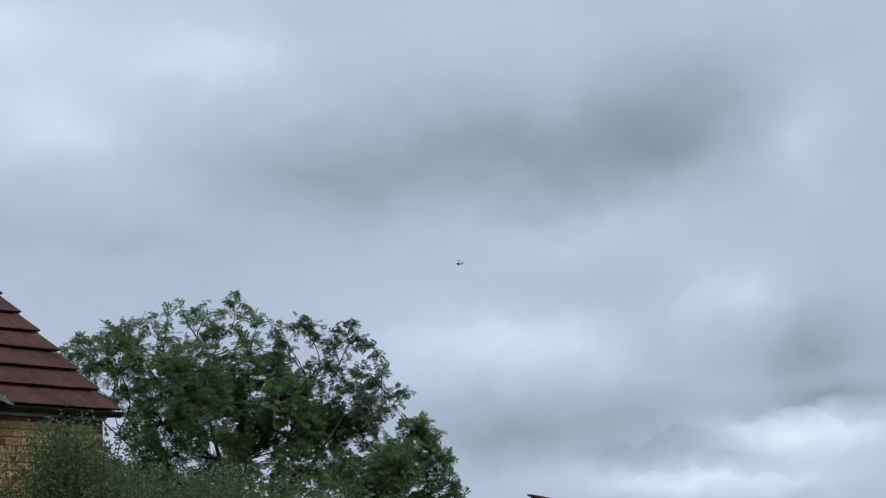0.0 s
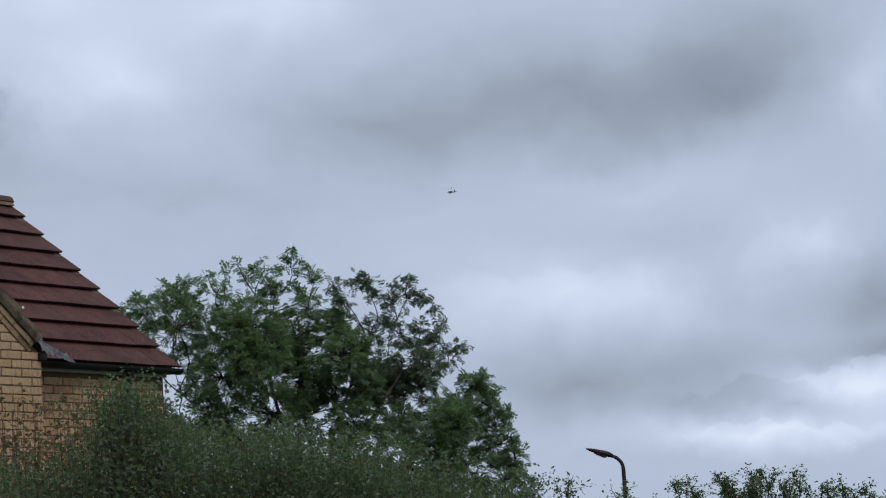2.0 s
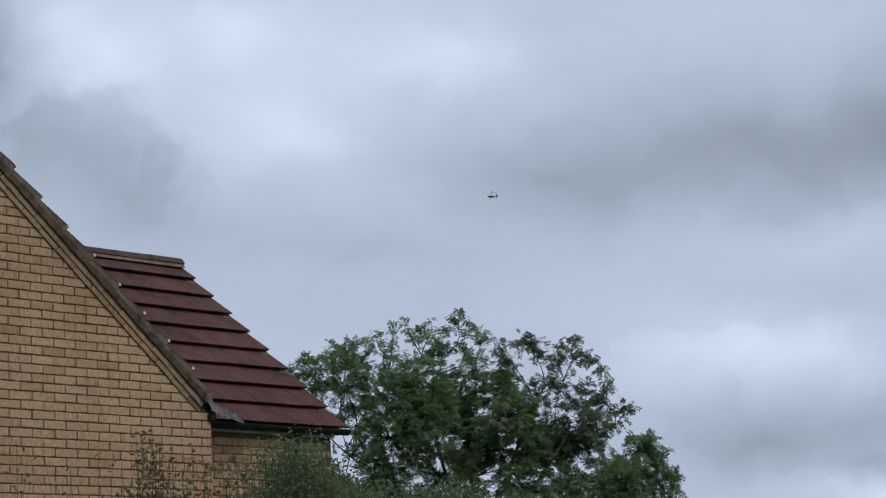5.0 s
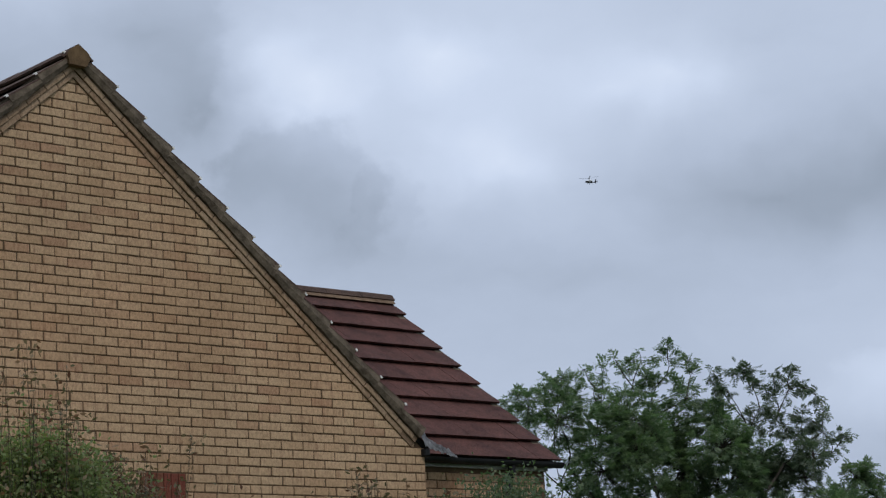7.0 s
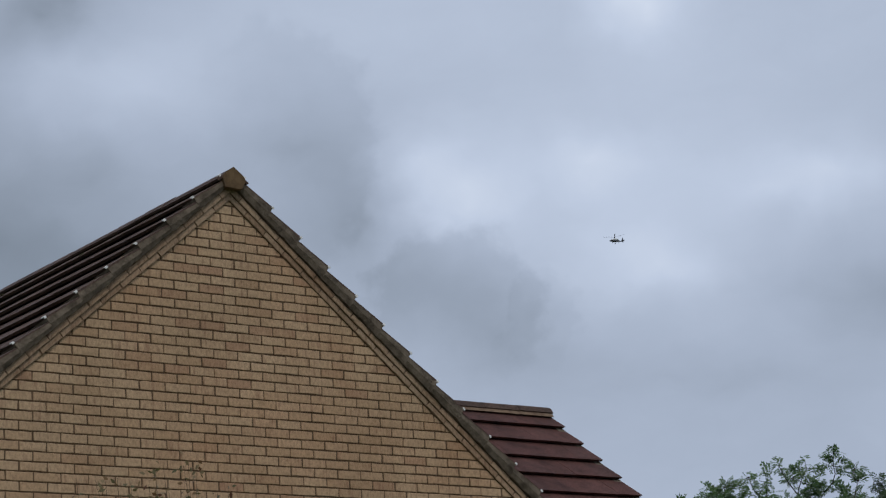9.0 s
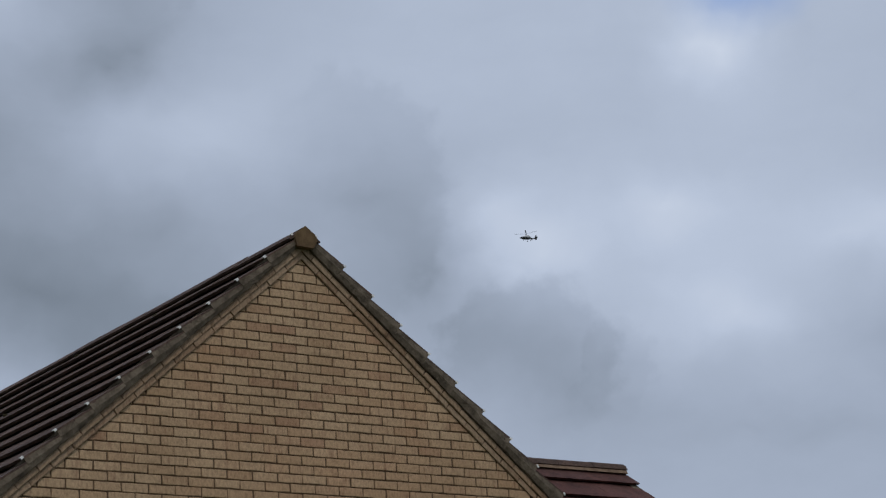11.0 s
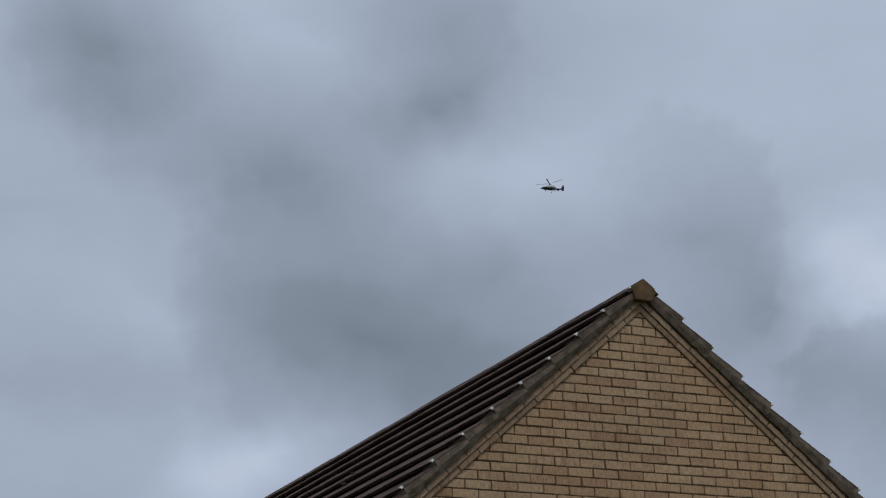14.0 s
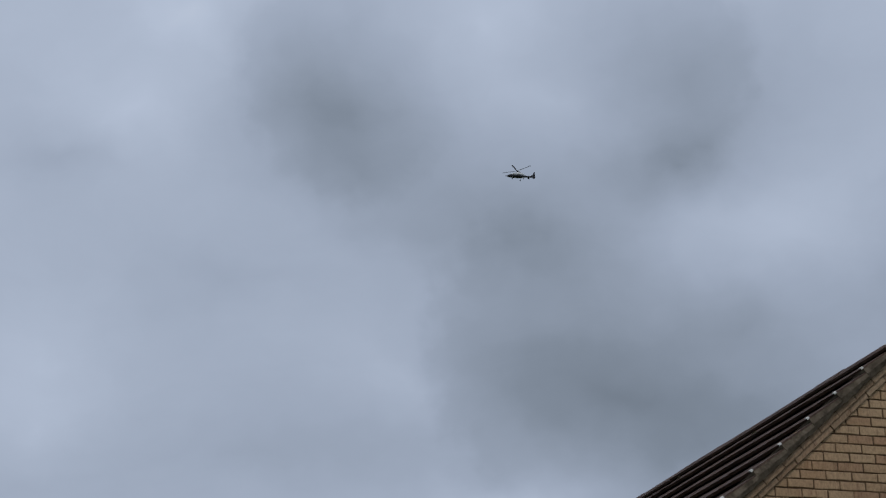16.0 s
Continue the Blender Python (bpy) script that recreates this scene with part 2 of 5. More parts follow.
def cloud_material():
    """Overcast cloud deck: soft masses by bearing and elevation, broken up by turbulence."""
    n = Nodes("cloud_deck")
    n.mat.cycles.emission_sampling = "NONE"
    o = n.vec("NORMALIZE", n.add("TexCoord").outputs["Object"])
    sep = n.add("SeparateXYZ")
    n.put(sep.inputs[0], o)
    az = n.math("MULTIPLY", n.math("ARCTAN2", sep.outputs[0], sep.outputs[1]), 57.2958)
    el = n.math("MULTIPLY", n.math("ARCSINE", sep.outputs[2]), 57.2958)
    comb = n.add("CombineXYZ")
    n.put(comb.inputs[0], az)
    n.put(comb.inputs[1], el)
    at = comb.outputs[0]
    low = n.noise(at, 0.22, 2.0, 0.5).outputs["Color"]
    mid = n.noise(at, 0.75, 3.0, 0.45).outputs["Color"]
    half = (0.5, 0.5, 0.5)
    warp = n.vec("ADD", n.vec("MULTIPLY", n.vec("SUBTRACT", low, half), (1.8, 1.3, 0)), n.vec("MULTIPLY", n.vec("SUBTRACT", mid, half), (1.3, 1.0, 0)))
    at2 = n.vec("ADD", at, warp)
    puff = n.noise(at, 1.1, 5.0, 0.52).outputs["Color"]
    at3 = n.vec("ADD", at, n.vec("MULTIPLY", n.vec("SUBTRACT", puff, half), (1.9, 1.6, 0)))
    rise = n.math("DIVIDE", n.math("SUBTRACT", el, 12.0), 14.0, clamp=True)
    total = [n.math("MULTIPLY_ADD", rise, 0.27, 0.53)]

    def cloud(az0, el0, wide, high, turn, amount):
        m = n.add("Mapping")
        m.vector_type = "TEXTURE"
        n.put(m.inputs["Vector"], at2)
        m.inputs["Location"].default_value = (az0, el0, 0)
        m.inputs["Rotation"].default_value = (0, 0, radians(turn))
        m.inputs["Scale"].default_value = (wide, high, 1)
        g = n.add("TexGradient")
        g.gradient_type = "QUADRATIC_SPHERE"
        n.put(g.inputs["Vector"], m.outputs[0])
        total[0] = n.math("MULTIPLY_ADD", g.outputs["Fac"], amount * 1.35, total[0])

    def bank(az0, el0, wide, high, turn, amount, soft=0.26):
        """A heap of cloud with a crisp billowing crown that melts away downwards."""
        m = n.add("Mapping")
        m.vector_type = "TEXTURE"
        n.put(m.inputs["Vector"], at3)
        m.inputs["Location"].default_value = (az0, el0, 0)
        m.inputs["Rotation"].default_value = (0, 0, radians(turn))
        m.inputs["Scale"].default_value = (wide, high, 1)
        g = n.add("TexGradient")
        g.gradient_type = "SPHERICAL"
        n.put(g.inputs["Vector"], m.outputs[0])
        body = n.add("MapRange")
        body.interpolation_type = "SMOOTHSTEP"
        n.put(body.inputs["Value"], g.outputs["Fac"])
        body.inputs["From Max"].default_value = soft
        s = n.add("SeparateXYZ")
        n.put(s.inputs[0], m.outputs[0])
        fade = n.add("MapRange")
        fade.interpolation_type = "SMOOTHSTEP"
        n.put(fade.inputs["Value"], s.outputs[1])
        fade.inputs["From Min"].default_value, fade.inputs["From Max"].default_value = -1.0, 0.35
        total[0] = n.math("MULTIPLY_ADD", n.math("MULTIPLY", body.outputs[0], fade.outputs[0]), amount, total[0])

    cloud(56.5, 13.5, 15.3, 3.7, 1, -0.36)
    cloud(61.2, 12.9, 5.6, 2.3, 2, -0.3)
    cloud(51.3, 13.1, 7.0, 2.3, -3, -0.22)
    cloud(62.3, 15.1, 5.9, 3.1, -3, -0.15)
    cloud(47.3, 16.1, 7.7, 2.9, -3, 0.25)
    cloud(44.1, 14.4, 3.8, 1.6, -3, 0.25)
    cloud(65.3, 13.0, 2.6, 3.1, -3, 0.3)
    cloud(58.3, 10.6, 7.6, 1.7, -3, 0.12)
    cloud(63.0, 8.8, 3.8, 1.7, -3, 0.3)
    cloud(56.5, 8.1, 6.9, 2.0, -3, 0.42)
    cloud(58.7, 7.8, 2.3, 1.6, -3, 0.15)
    cloud(56.8, 5.5, 7.5, 2.6, -3, -0.36)
    cloud(60.3, 5.6, 3.4, 2.0, -3, -0.15)
    cloud(65.0, 7.0, 4.9, 3.4, -3, -0.3)
    cloud(64.4, 4.7, 5.2, 1.1, -3, 0.75)
    cloud(61.4, 3.8, 8.0, 1.0, -3, 0.6)
    cloud(62.3, 4.5, 2.6, 0.8, -13, -0.2)
    cloud(45.5, 11.1, 7.6, 2.0, -3, -0.12)
    cloud(65.4, 5.6, 4.6, 0.7, -3, -0.3)
    cloud(38.8, 13.8, 4.2, 3.0, -4, -0.1)
    cloud(43.1, 15.1, 4.4, 2.9, -4, 0.22)
    cloud(49.1, 16.5, 3.3, 1.7, -4, 0.25)
    cloud(47.2, 12.9, 3.5, 2.3, -4, 0.1)
    cloud(44.3, 11.7, 5.8, 1.7, -4, -0.1)
    cloud(40.1, 12.5, 4.4, 2.9, -3, -0.15)
    cloud(42.6, 17.1, 3.9, 1.4, -3, 0.16)
    cloud(39.1, 16.2, 2.7, 1.6, -3, 0.16)
    cloud(37.9, 17.5, 2.7, 2.0, -3, 0.2)
    cloud(34.3, 18.3, 6.9, 3.7, -3, -0.3)
    cloud(36.1, 15.9, 3.6, 4.3, -3, -0.28)
    cloud(44.8, 14.4, 4.7, 2.0, -3, 0.1)
    cloud(49.7, 13.7, 7.4, 1.4, -3, 0.02)
    cloud(41.2, 14.4, 1.5, 1.4, -3, 0.1)
    cloud(44.1, 11.2, 5.8, 2.9, -3, 0.08)
    cloud(27.4, 21.8, 4.0, 1.7, -4, -0.25)
    cloud(28.5, 17.4, 6.6, 3.1, -4, -0.25)
    cloud(42.7, 17.3, 3.3, 1.7, -4, 0.22)
    cloud(44.3, 21.4, 2.5, 1.6, -4, 0.25)
    cloud(46.4, 16.3, 7.5, 3.4, -4, 0.05)
    cloud(30.9, 19.6, 6.7, 1.7, -4, 0.06)
    cloud(36.5, 18.0, 6.6, 3.7, -3, 0.15)
    cloud(34.5, 17.8, 6.0, 3.2, -3, 0.1)
    cloud(44.2, 21.4, 2.8, 2.6, -3, 0.3)
    cloud(21.5, 12.4, 3.2, 2.6, -3, 0.25)
    cloud(23.6, 20.3, 9.9, 3.9, -23, -0.3)
    cloud(28.0, 22.3, 8.9, 3.2, 12, -0.22)
    cloud(18.4, 23.8, 4.7, 2.9, -3, -0.2)
    cloud(24.3, 23.8, 5.1, 1.8, -3, 0.12)
    cloud(29.8, 20.2, 6.9, 3.2, 7, 0.1)
    cloud(35.6, 17.6, 5.3, 6.1, -3, -0.12)
    cloud(25.9, 15.9, 15.6, 3.9, -3, -0.3)
    cloud(43.5, 17.5, 8.0, 6.0, 0, 0.12)
    cloud(27.7, 14.8, 7.4, 2.1, 17, -0.2)
    cloud(19.2, 16.5, 4.8, 2.5, -3, 0.12)
    cloud(22.7, 13.1, 4.4, 1.8, 17, 0.35)
    cloud(39.1, 16.7, 4.5, 2.9, -3, 0.35)
    cloud(37.6, 21.3, 11.5, 4.3, -3, 0.06)
    cloud(17.6, 24.6, 7.5, 5.4, 7, -0.26)
    cloud(18.7, 22.0, 6.2, 3.6, -23, -0.22)
    cloud(27.7, 24.1, 8.2, 5.0, -3, -0.3)
    cloud(22.7, 20.2, 8.4, 4.3, -43, -0.15)
    cloud(22.6, 25.8, 3.6, 2.5, -3, 0.2)
    cloud(13.9, 26.4, 3.6, 2.9, -33, 0.28)
    cloud(12.4, 23.8, 3.5, 2.5, -23, 0.22)
    cloud(10.7, 22.7, 4.7, 1.4, -3, -0.15)
    cloud(9.9, 17.7, 4.1, 3.9, -3, 0.22)
    cloud(9.5, 16.0, 3.0, 2.9, -3, 0.15)
    cloud(15.0, 19.7, 7.2, 3.2, -3, -0.15)
    cloud(19.7, 16.8, 4.9, 1.8, -33, 0.15)
    cloud(25.3, 16.0, 9.7, 2.9, -18, -0.3)
    cloud(16.1, 15.3, 9.3, 2.1, -3, -0.12)
    cloud(29.6, 20.4, 5.7, 4.3, -3, 0.06)
    # heaps with firm edges: the tower beside the gable, its neighbours and the dark banks
    bank(33.9, 18.3, 3.7, 3.1, -85, -0.15, 0.22)
    bank(38.5, 13.6, 2.7, 2.6, -10, -0.22, 0.24)
    bank(40.8, 13.2, 1.2, 1.5, -15, -0.09)
    bank(38.9, 17.0, 2.2, 1.6, 170, 0.09, 0.5)
    bank(59.6, 13.7, 5.4, 2.3, 205, -0.12, 0.4)
    bank(56.0, 7.2, 4.8, 1.7, -3, 0.13)
    bank(62.7, 8.0, 2.0, 1.6, -3, 0.1)
    bank(65.2, 7.0, 2.2, 2.2, 95, -0.08, 0.5)
    bank(58.2, 5.2, 4.5, 1.6, 180, -0.05, 0.5)
    bank(64.4, 4.9, 2.6, 0.6, -3, 0.22)
    bank(61.9, 3.55, 3.2, 0.55, -3, 0.2)
    bank(61.5, 4.5, 2.8, 0.75, -5, -0.13)
    bank(24.4, 19.0, 4.8, 4.4, 118, -0.05, 0.45)
    bank(24.0, 16.9, 4.6, 4.0, 125, -0.14, 0.25)
    bank(18.6, 24.7, 3.6, 3.6, 110, -0.12, 0.25)
    bank(27.2, 24.4, 3.0, 3.0, -80, -0.12, 0.3)
    broad = n.noise(n.vec("MULTIPLY", at2, (0.16, 0.34, 1)), 1.0, 5.0, 0.55).outputs["Fac"]
    fine = n.noise(n.vec("MULTIPLY", at2, (0.7, 1.2, 1)), 1.0, 5.0, 0.6).outputs["Fac"]
    v = n.math("MULTIPLY_ADD", n.math("SUBTRACT", broad, 0.5), 0.3, total[0])
    v = n.math("MULTIPLY_ADD", n.math("SUBTRACT", fine, 0.5), 0.07, v)
    v = n.math("DIVIDE", n.math("ADD", v, 0.5), 2.0)
    c = n.ramp(v, [(0.0, (0.205, 0.248, 0.31)), (0.25, (0.29, 0.346, 0.435)), (0.5, (0.445, 0.52, 0.66)), (0.75, (0.60, 0.69, 0.86)), (1.0, (0.74, 0.825, 0.98))])
    # a scrap of blue where the deck opens
    m = n.add("Mapping")
    m.vector_type = "TEXTURE"
    n.put(m.inputs["Vector"], at2)
    m.inputs["Location"].default_value, m.inputs["Scale"].default_value = (45.3, 23.0, 0), (2.6, 1.7, 1)
    g = n.add("TexGradient")
    g.gradient_type = "QUADRATIC_SPHERE"
    n.put(g.inputs["Vector"], m.outputs[0])
    c = n.mix(n.math("MULTIPLY", g.outputs["Fac"], 1.2, clamp=True), c, (0.25, 0.42, 0.83))
    em = n.add("Emission")
    n.put(em.inputs["Color"], c)
    tp = n.add("BsdfTransparent")
    edge_a = n.math("SMOOTH_MIN", n.math("DIVIDE", n.math("ADD", az, 30), 12.0), n.math("DIVIDE", n.math("SUBTRACT", 102, az), 12.0), 0.1)
    edge_e = n.math("DIVIDE", n.math("SUBTRACT", 50, el), 10.0)
    alpha = n.math("MINIMUM", edge_a, edge_e, clamp=True)
    mx = n.add("MixShader")
    n.put(mx.inputs[0], n.math("MINIMUM", n.math("MAXIMUM", alpha, 0.0), 1.0))
    n.t.links.new(tp.outputs[0], mx.inputs[1])
    n.t.links.new(em.outputs[0], mx.inputs[2])
    n.t.links.new(mx.outputs[0], n.out.inputs["Surface"])
    return n.mat


CLOUD = cloud_material()


# ---- building helpers ----
def mesh_of(name, bm, material):
    me = bpy.data.meshes.new(name)
    bmesh.ops.recalc_face_normals(bm, faces=bm.faces)
    bm.to_mesh(me)
    bm.free()
    me.materials.append(material)
    return me


def part(name, bm, material, parent=None, label="", smooth=False):
    me = mesh_of(name, bm, material)
    if smooth:
        for p in me.polygons:
            p.use_smooth = True
    ob = new(name, me)
    ob.parent = parent
    return tagged(ob, label)


def piece(name, me, parent, m):
    ob = new(name, me)
    ob.parent = parent
    ob.matrix_basis = m
    return ob


def thing(name, label, category, at=(0, 0, 0), group="", kind=""):
    ob = new(name)
    ob.location = at
    return tagged(ob, label, category, group, kind)


def box(bm, x0, y0, z0, x1, y1, z1, m=None, bevel=0.0):
    made = bmesh.ops.create_cube(bm, size=1.0, matrix=Matrix.Translation(((x0 + x1) / 2, (y0 + y1) / 2, (z0 + z1) / 2)) @ Matrix.Diagonal((x1 - x0, y1 - y0, z1 - z0, 1)))
    vs = made["verts"]
    if bevel:
        es = list({e for v in vs for e in v.link_edges})
        vs = list({v for f in bmesh.ops.bevel(bm, geom=es, offset=bevel, segments=1, affect="EDGES")["faces"] for v in f.verts} | {v for v in vs if v.is_valid})
    if m is not None:
        bmesh.ops.transform(bm, matrix=m, verts=[v for v in vs if v.is_valid])
    return vs


def prism(bm, outline, y0, y1, m=None):
    """A polygon in x and z, pulled from y0 to y1."""
    a = [bm.verts.new((x, y0, z)) for x, z in outline]
    b = [bm.verts.new((x, y1, z)) for x, z in outline]
    bm.faces.new(a)
    bm.faces.new(b[::-1])
    k = len(a)
    for i in range(k):
        bm.faces.new((a[i], b[i], b[(i + 1) % k], a[(i + 1) % k]))
    if m is not None:
        bmesh.ops.transform(bm, matrix=m, verts=a + b)


def tube(bm, points, radii, sides=8, cap=True):
    """A tapered tube along points."""
    rings = []
    for i, p in enumerate(points):
        p = Vector(p)
        d = (Vector(points[min(i + 1, len(points) - 1)]) - Vector(points[max(i - 1, 0)])).normalized()
        u = d.cross(Vector((0.13, 0.97, 0.21))).normalized()
        w = d.cross(u)
        rings.append([bm.verts.new(p + radii[i] * (math.cos(k * math.tau / sides) * u + math.sin(k * math.tau / sides) * w)) for k in range(sides)])
    for a, b in zip(rings, rings[1:]):
        for k in range(sides):
            bm.faces.new((a[k], a[(k + 1) % sides], b[(k + 1) % sides], b[k]))
    if cap:
        bm.faces.new(rings[0][::-1])
        bm.faces.new(rings[-1])


def loft(bm, sections, sides=16, power=2.0):
    """Rounded sections along x: (x, z of the middle, half width, half height)."""
    rings = []
    for x, zc, hw, hh in sections:
        ring = []
        for k in range(sides):
            a = k * math.tau / sides
            c, s = math.cos(a), math.sin(a)
            ring.append(bm.verts.new((x, hw * math.copysign(abs(c) ** (2 / power), c), zc + hh * math.copysign(abs(s) ** (2 / power), s))))
        rings.append(ring)
    for a, b in zip(rings, rings[1:]):
        for k in range(sides):
            bm.faces.new((a[k], a[(k + 1) % sides], b[(k + 1) % sides], b[k]))
    bm.faces.new(rings[0][::-1])
    bm.faces.new(rings[-1])


def axes(origin, x, y, z):
    m = Matrix((x, y, z)).transposed().to_4x4()
    m.translation = origin
    return m


# ---- ground and sky ----
def build_ground():
    bm = bmesh.new()
    rings = [0, 4, 10, 20, 40, 80, 200, 600, 1800, 4500]
    prev = None
    for r in rings:
        if r == 0:
            ring = [bm.verts.new((0, 0, 0))]
        else:
            ring = []
            for k in range(48):
                a = k * math.tau / 48
                x, y = r * math.sin(a), r * math.cos(a)
                ring.append(bm.verts.new((x, y, 0.0 if r < 30 else 0.25 * noise.noise((x * 0.02, y * 0.02, 0)))))
        if prev:
            for k in range(48):
                if len(prev) == 1:
                    bm.faces.new((prev[0], ring[k], ring[(k + 1) % 48]))
                else:
                    bm.faces.new((prev[k], ring[k], ring[(k + 1) % 48], prev[(k + 1) % 48]))
        prev = ring
    ob = part("ground", bm, GRASS, None, smooth=True)
    tagged(ob, "flat rough green grass reaching to the horizon", "ground", kind="structure")


DECK_R = 4600.0


def build_clouds():
    """The cloud deck: part of a great shell round the place, which drifts with the wind."""
    bm = bmesh.new()
    grid = []
    for j in range(27):
        el = -2 + 2 * j
        grid.append([bm.verts.new(DECK_R * toward(-30 + 3 * i, el)) for i in range(45)])
    for a, b in zip(grid, grid[1:]):
        for k in range(44):
            bm.faces.new((a[k], a[k + 1], b[k + 1], b[k]))
    ob = part("backdrop", bm, CLOUD, None, smooth=True)
    return tagged(ob, "grey and white overcast clouds drifting slowly", "sky", kind="structure")


# ---- the house ----
APEX_X, APEX_Z = 1.543, 6.975          # where the planes of the tile butts meet
PITCH = radians(40)
CP, SP = math.cos(PITCH), math.sin(PITCH)
GAUGE = 0.3427
CORNER = 3.515                          # half width of the gable
BACK = 9.85
WING_X1, WING_Y, WING_Z = 6.981, 0.227, 3.873
WALL_Y2 = 0.38


def tile_mesh(name, material, width=0.296, length=0.41, drop=0.052):
    bm = bmesh.new()
    w = width / 2 - 0.0007
    lower, upper = [(-w, 0.0), (-w + 0.006, -0.004), (w - 0.006, -0.004), (w, 0.0)], [(w, length), (-w, length)]
    tail = -drop * length / 0.41
    top = [bm.verts.new((x, y, 0.0 if y < 0.1 else tail)) for x, y in lower + upper]
    bot = [bm.verts.new((x, y + (0.016 if y < 0.1 else 0), -0.55 * drop if y < 0.1 else tail - 0.012)) for x, y in lower + upper]
    bm.faces.new(top)
    bm.faces.new(bot[::-1])
    for i in range(6):
        bm.faces.new((top[i], bot[i], bot[(i + 1) % 6], top[(i + 1) % 6]))
    return mesh_of(name, bm, material)


def brick_mesh(name, material, length=0.2135, high=0.065, deep=0.05, seed=0, wear=0.0025):
    """A brick face with worn, uneven arrises; the face is at y = 0, its back is buried."""
    rng = random.Random(seed)
    bm = bmesh.new()
    l, h = length / 2, high / 2
    e = min(0.0035, 0.1 * high)
    ring = [(-1, -1), (-0.35, -1), (0.4, -1), (1, -1), (1, 1), (0.3, 1), (-0.4, 1), (-1, 1)]
    jit = [(rng.uniform(-wear, wear), rng.uniform(-wear, wear)) for _ in ring]
    front = [bm.verts.new((x * (l - e) + j, rng.uniform(0, 0.0015), z * (h - e) + k)) for (x, z), (j, k) in zip(ring, jit)]
    rim = [bm.verts.new((x * l + j, e, z * h + k)) for (x, z), (j, k) in zip(ring, jit)]
    back = [bm.verts.new((x * l, deep, z * h)) for x, z in ring]
    bm.faces.new(front)
    for a, b in ((front, rim), (rim, back)):
        for i in range(8):
            bm.faces.new((a[i], b[i], b[(i + 1) % 8], a[(i + 1) % 8]))
    return mesh_of(name, bm, material)


def joined(name, pieces, material, parent, label=""):
    """Many placed copies of small meshes as one mesh: pieces are (mesh, matrix)."""
    verts, faces = [], []
    for me, m in pieces:
        base = len(verts)
        verts += [m @ v.co for v in me.vertices]
        faces += [[base + i for i in p.vertices] for p in me.polygons]
    me = bpy.data.meshes.new(name)
    me.from_pydata(verts, [], faces)
    me.materials.append(material)
    ob = new(name, me)
    ob.parent = parent
    return tagged(ob, label, kind="stuff")


def slope_left(s, y, n=0.0):
    """A point on the slope that faces -x, s down from the apex and n above the butts' plane."""
    return Vector((APEX_X - s * CP - n * SP, y, APEX_Z - s * SP + n * CP))


def slope_right(s, y, n=0.0):
    return Vector((APEX_X + s * CP + n * SP, y, APEX_Z - s * SP + n * CP))


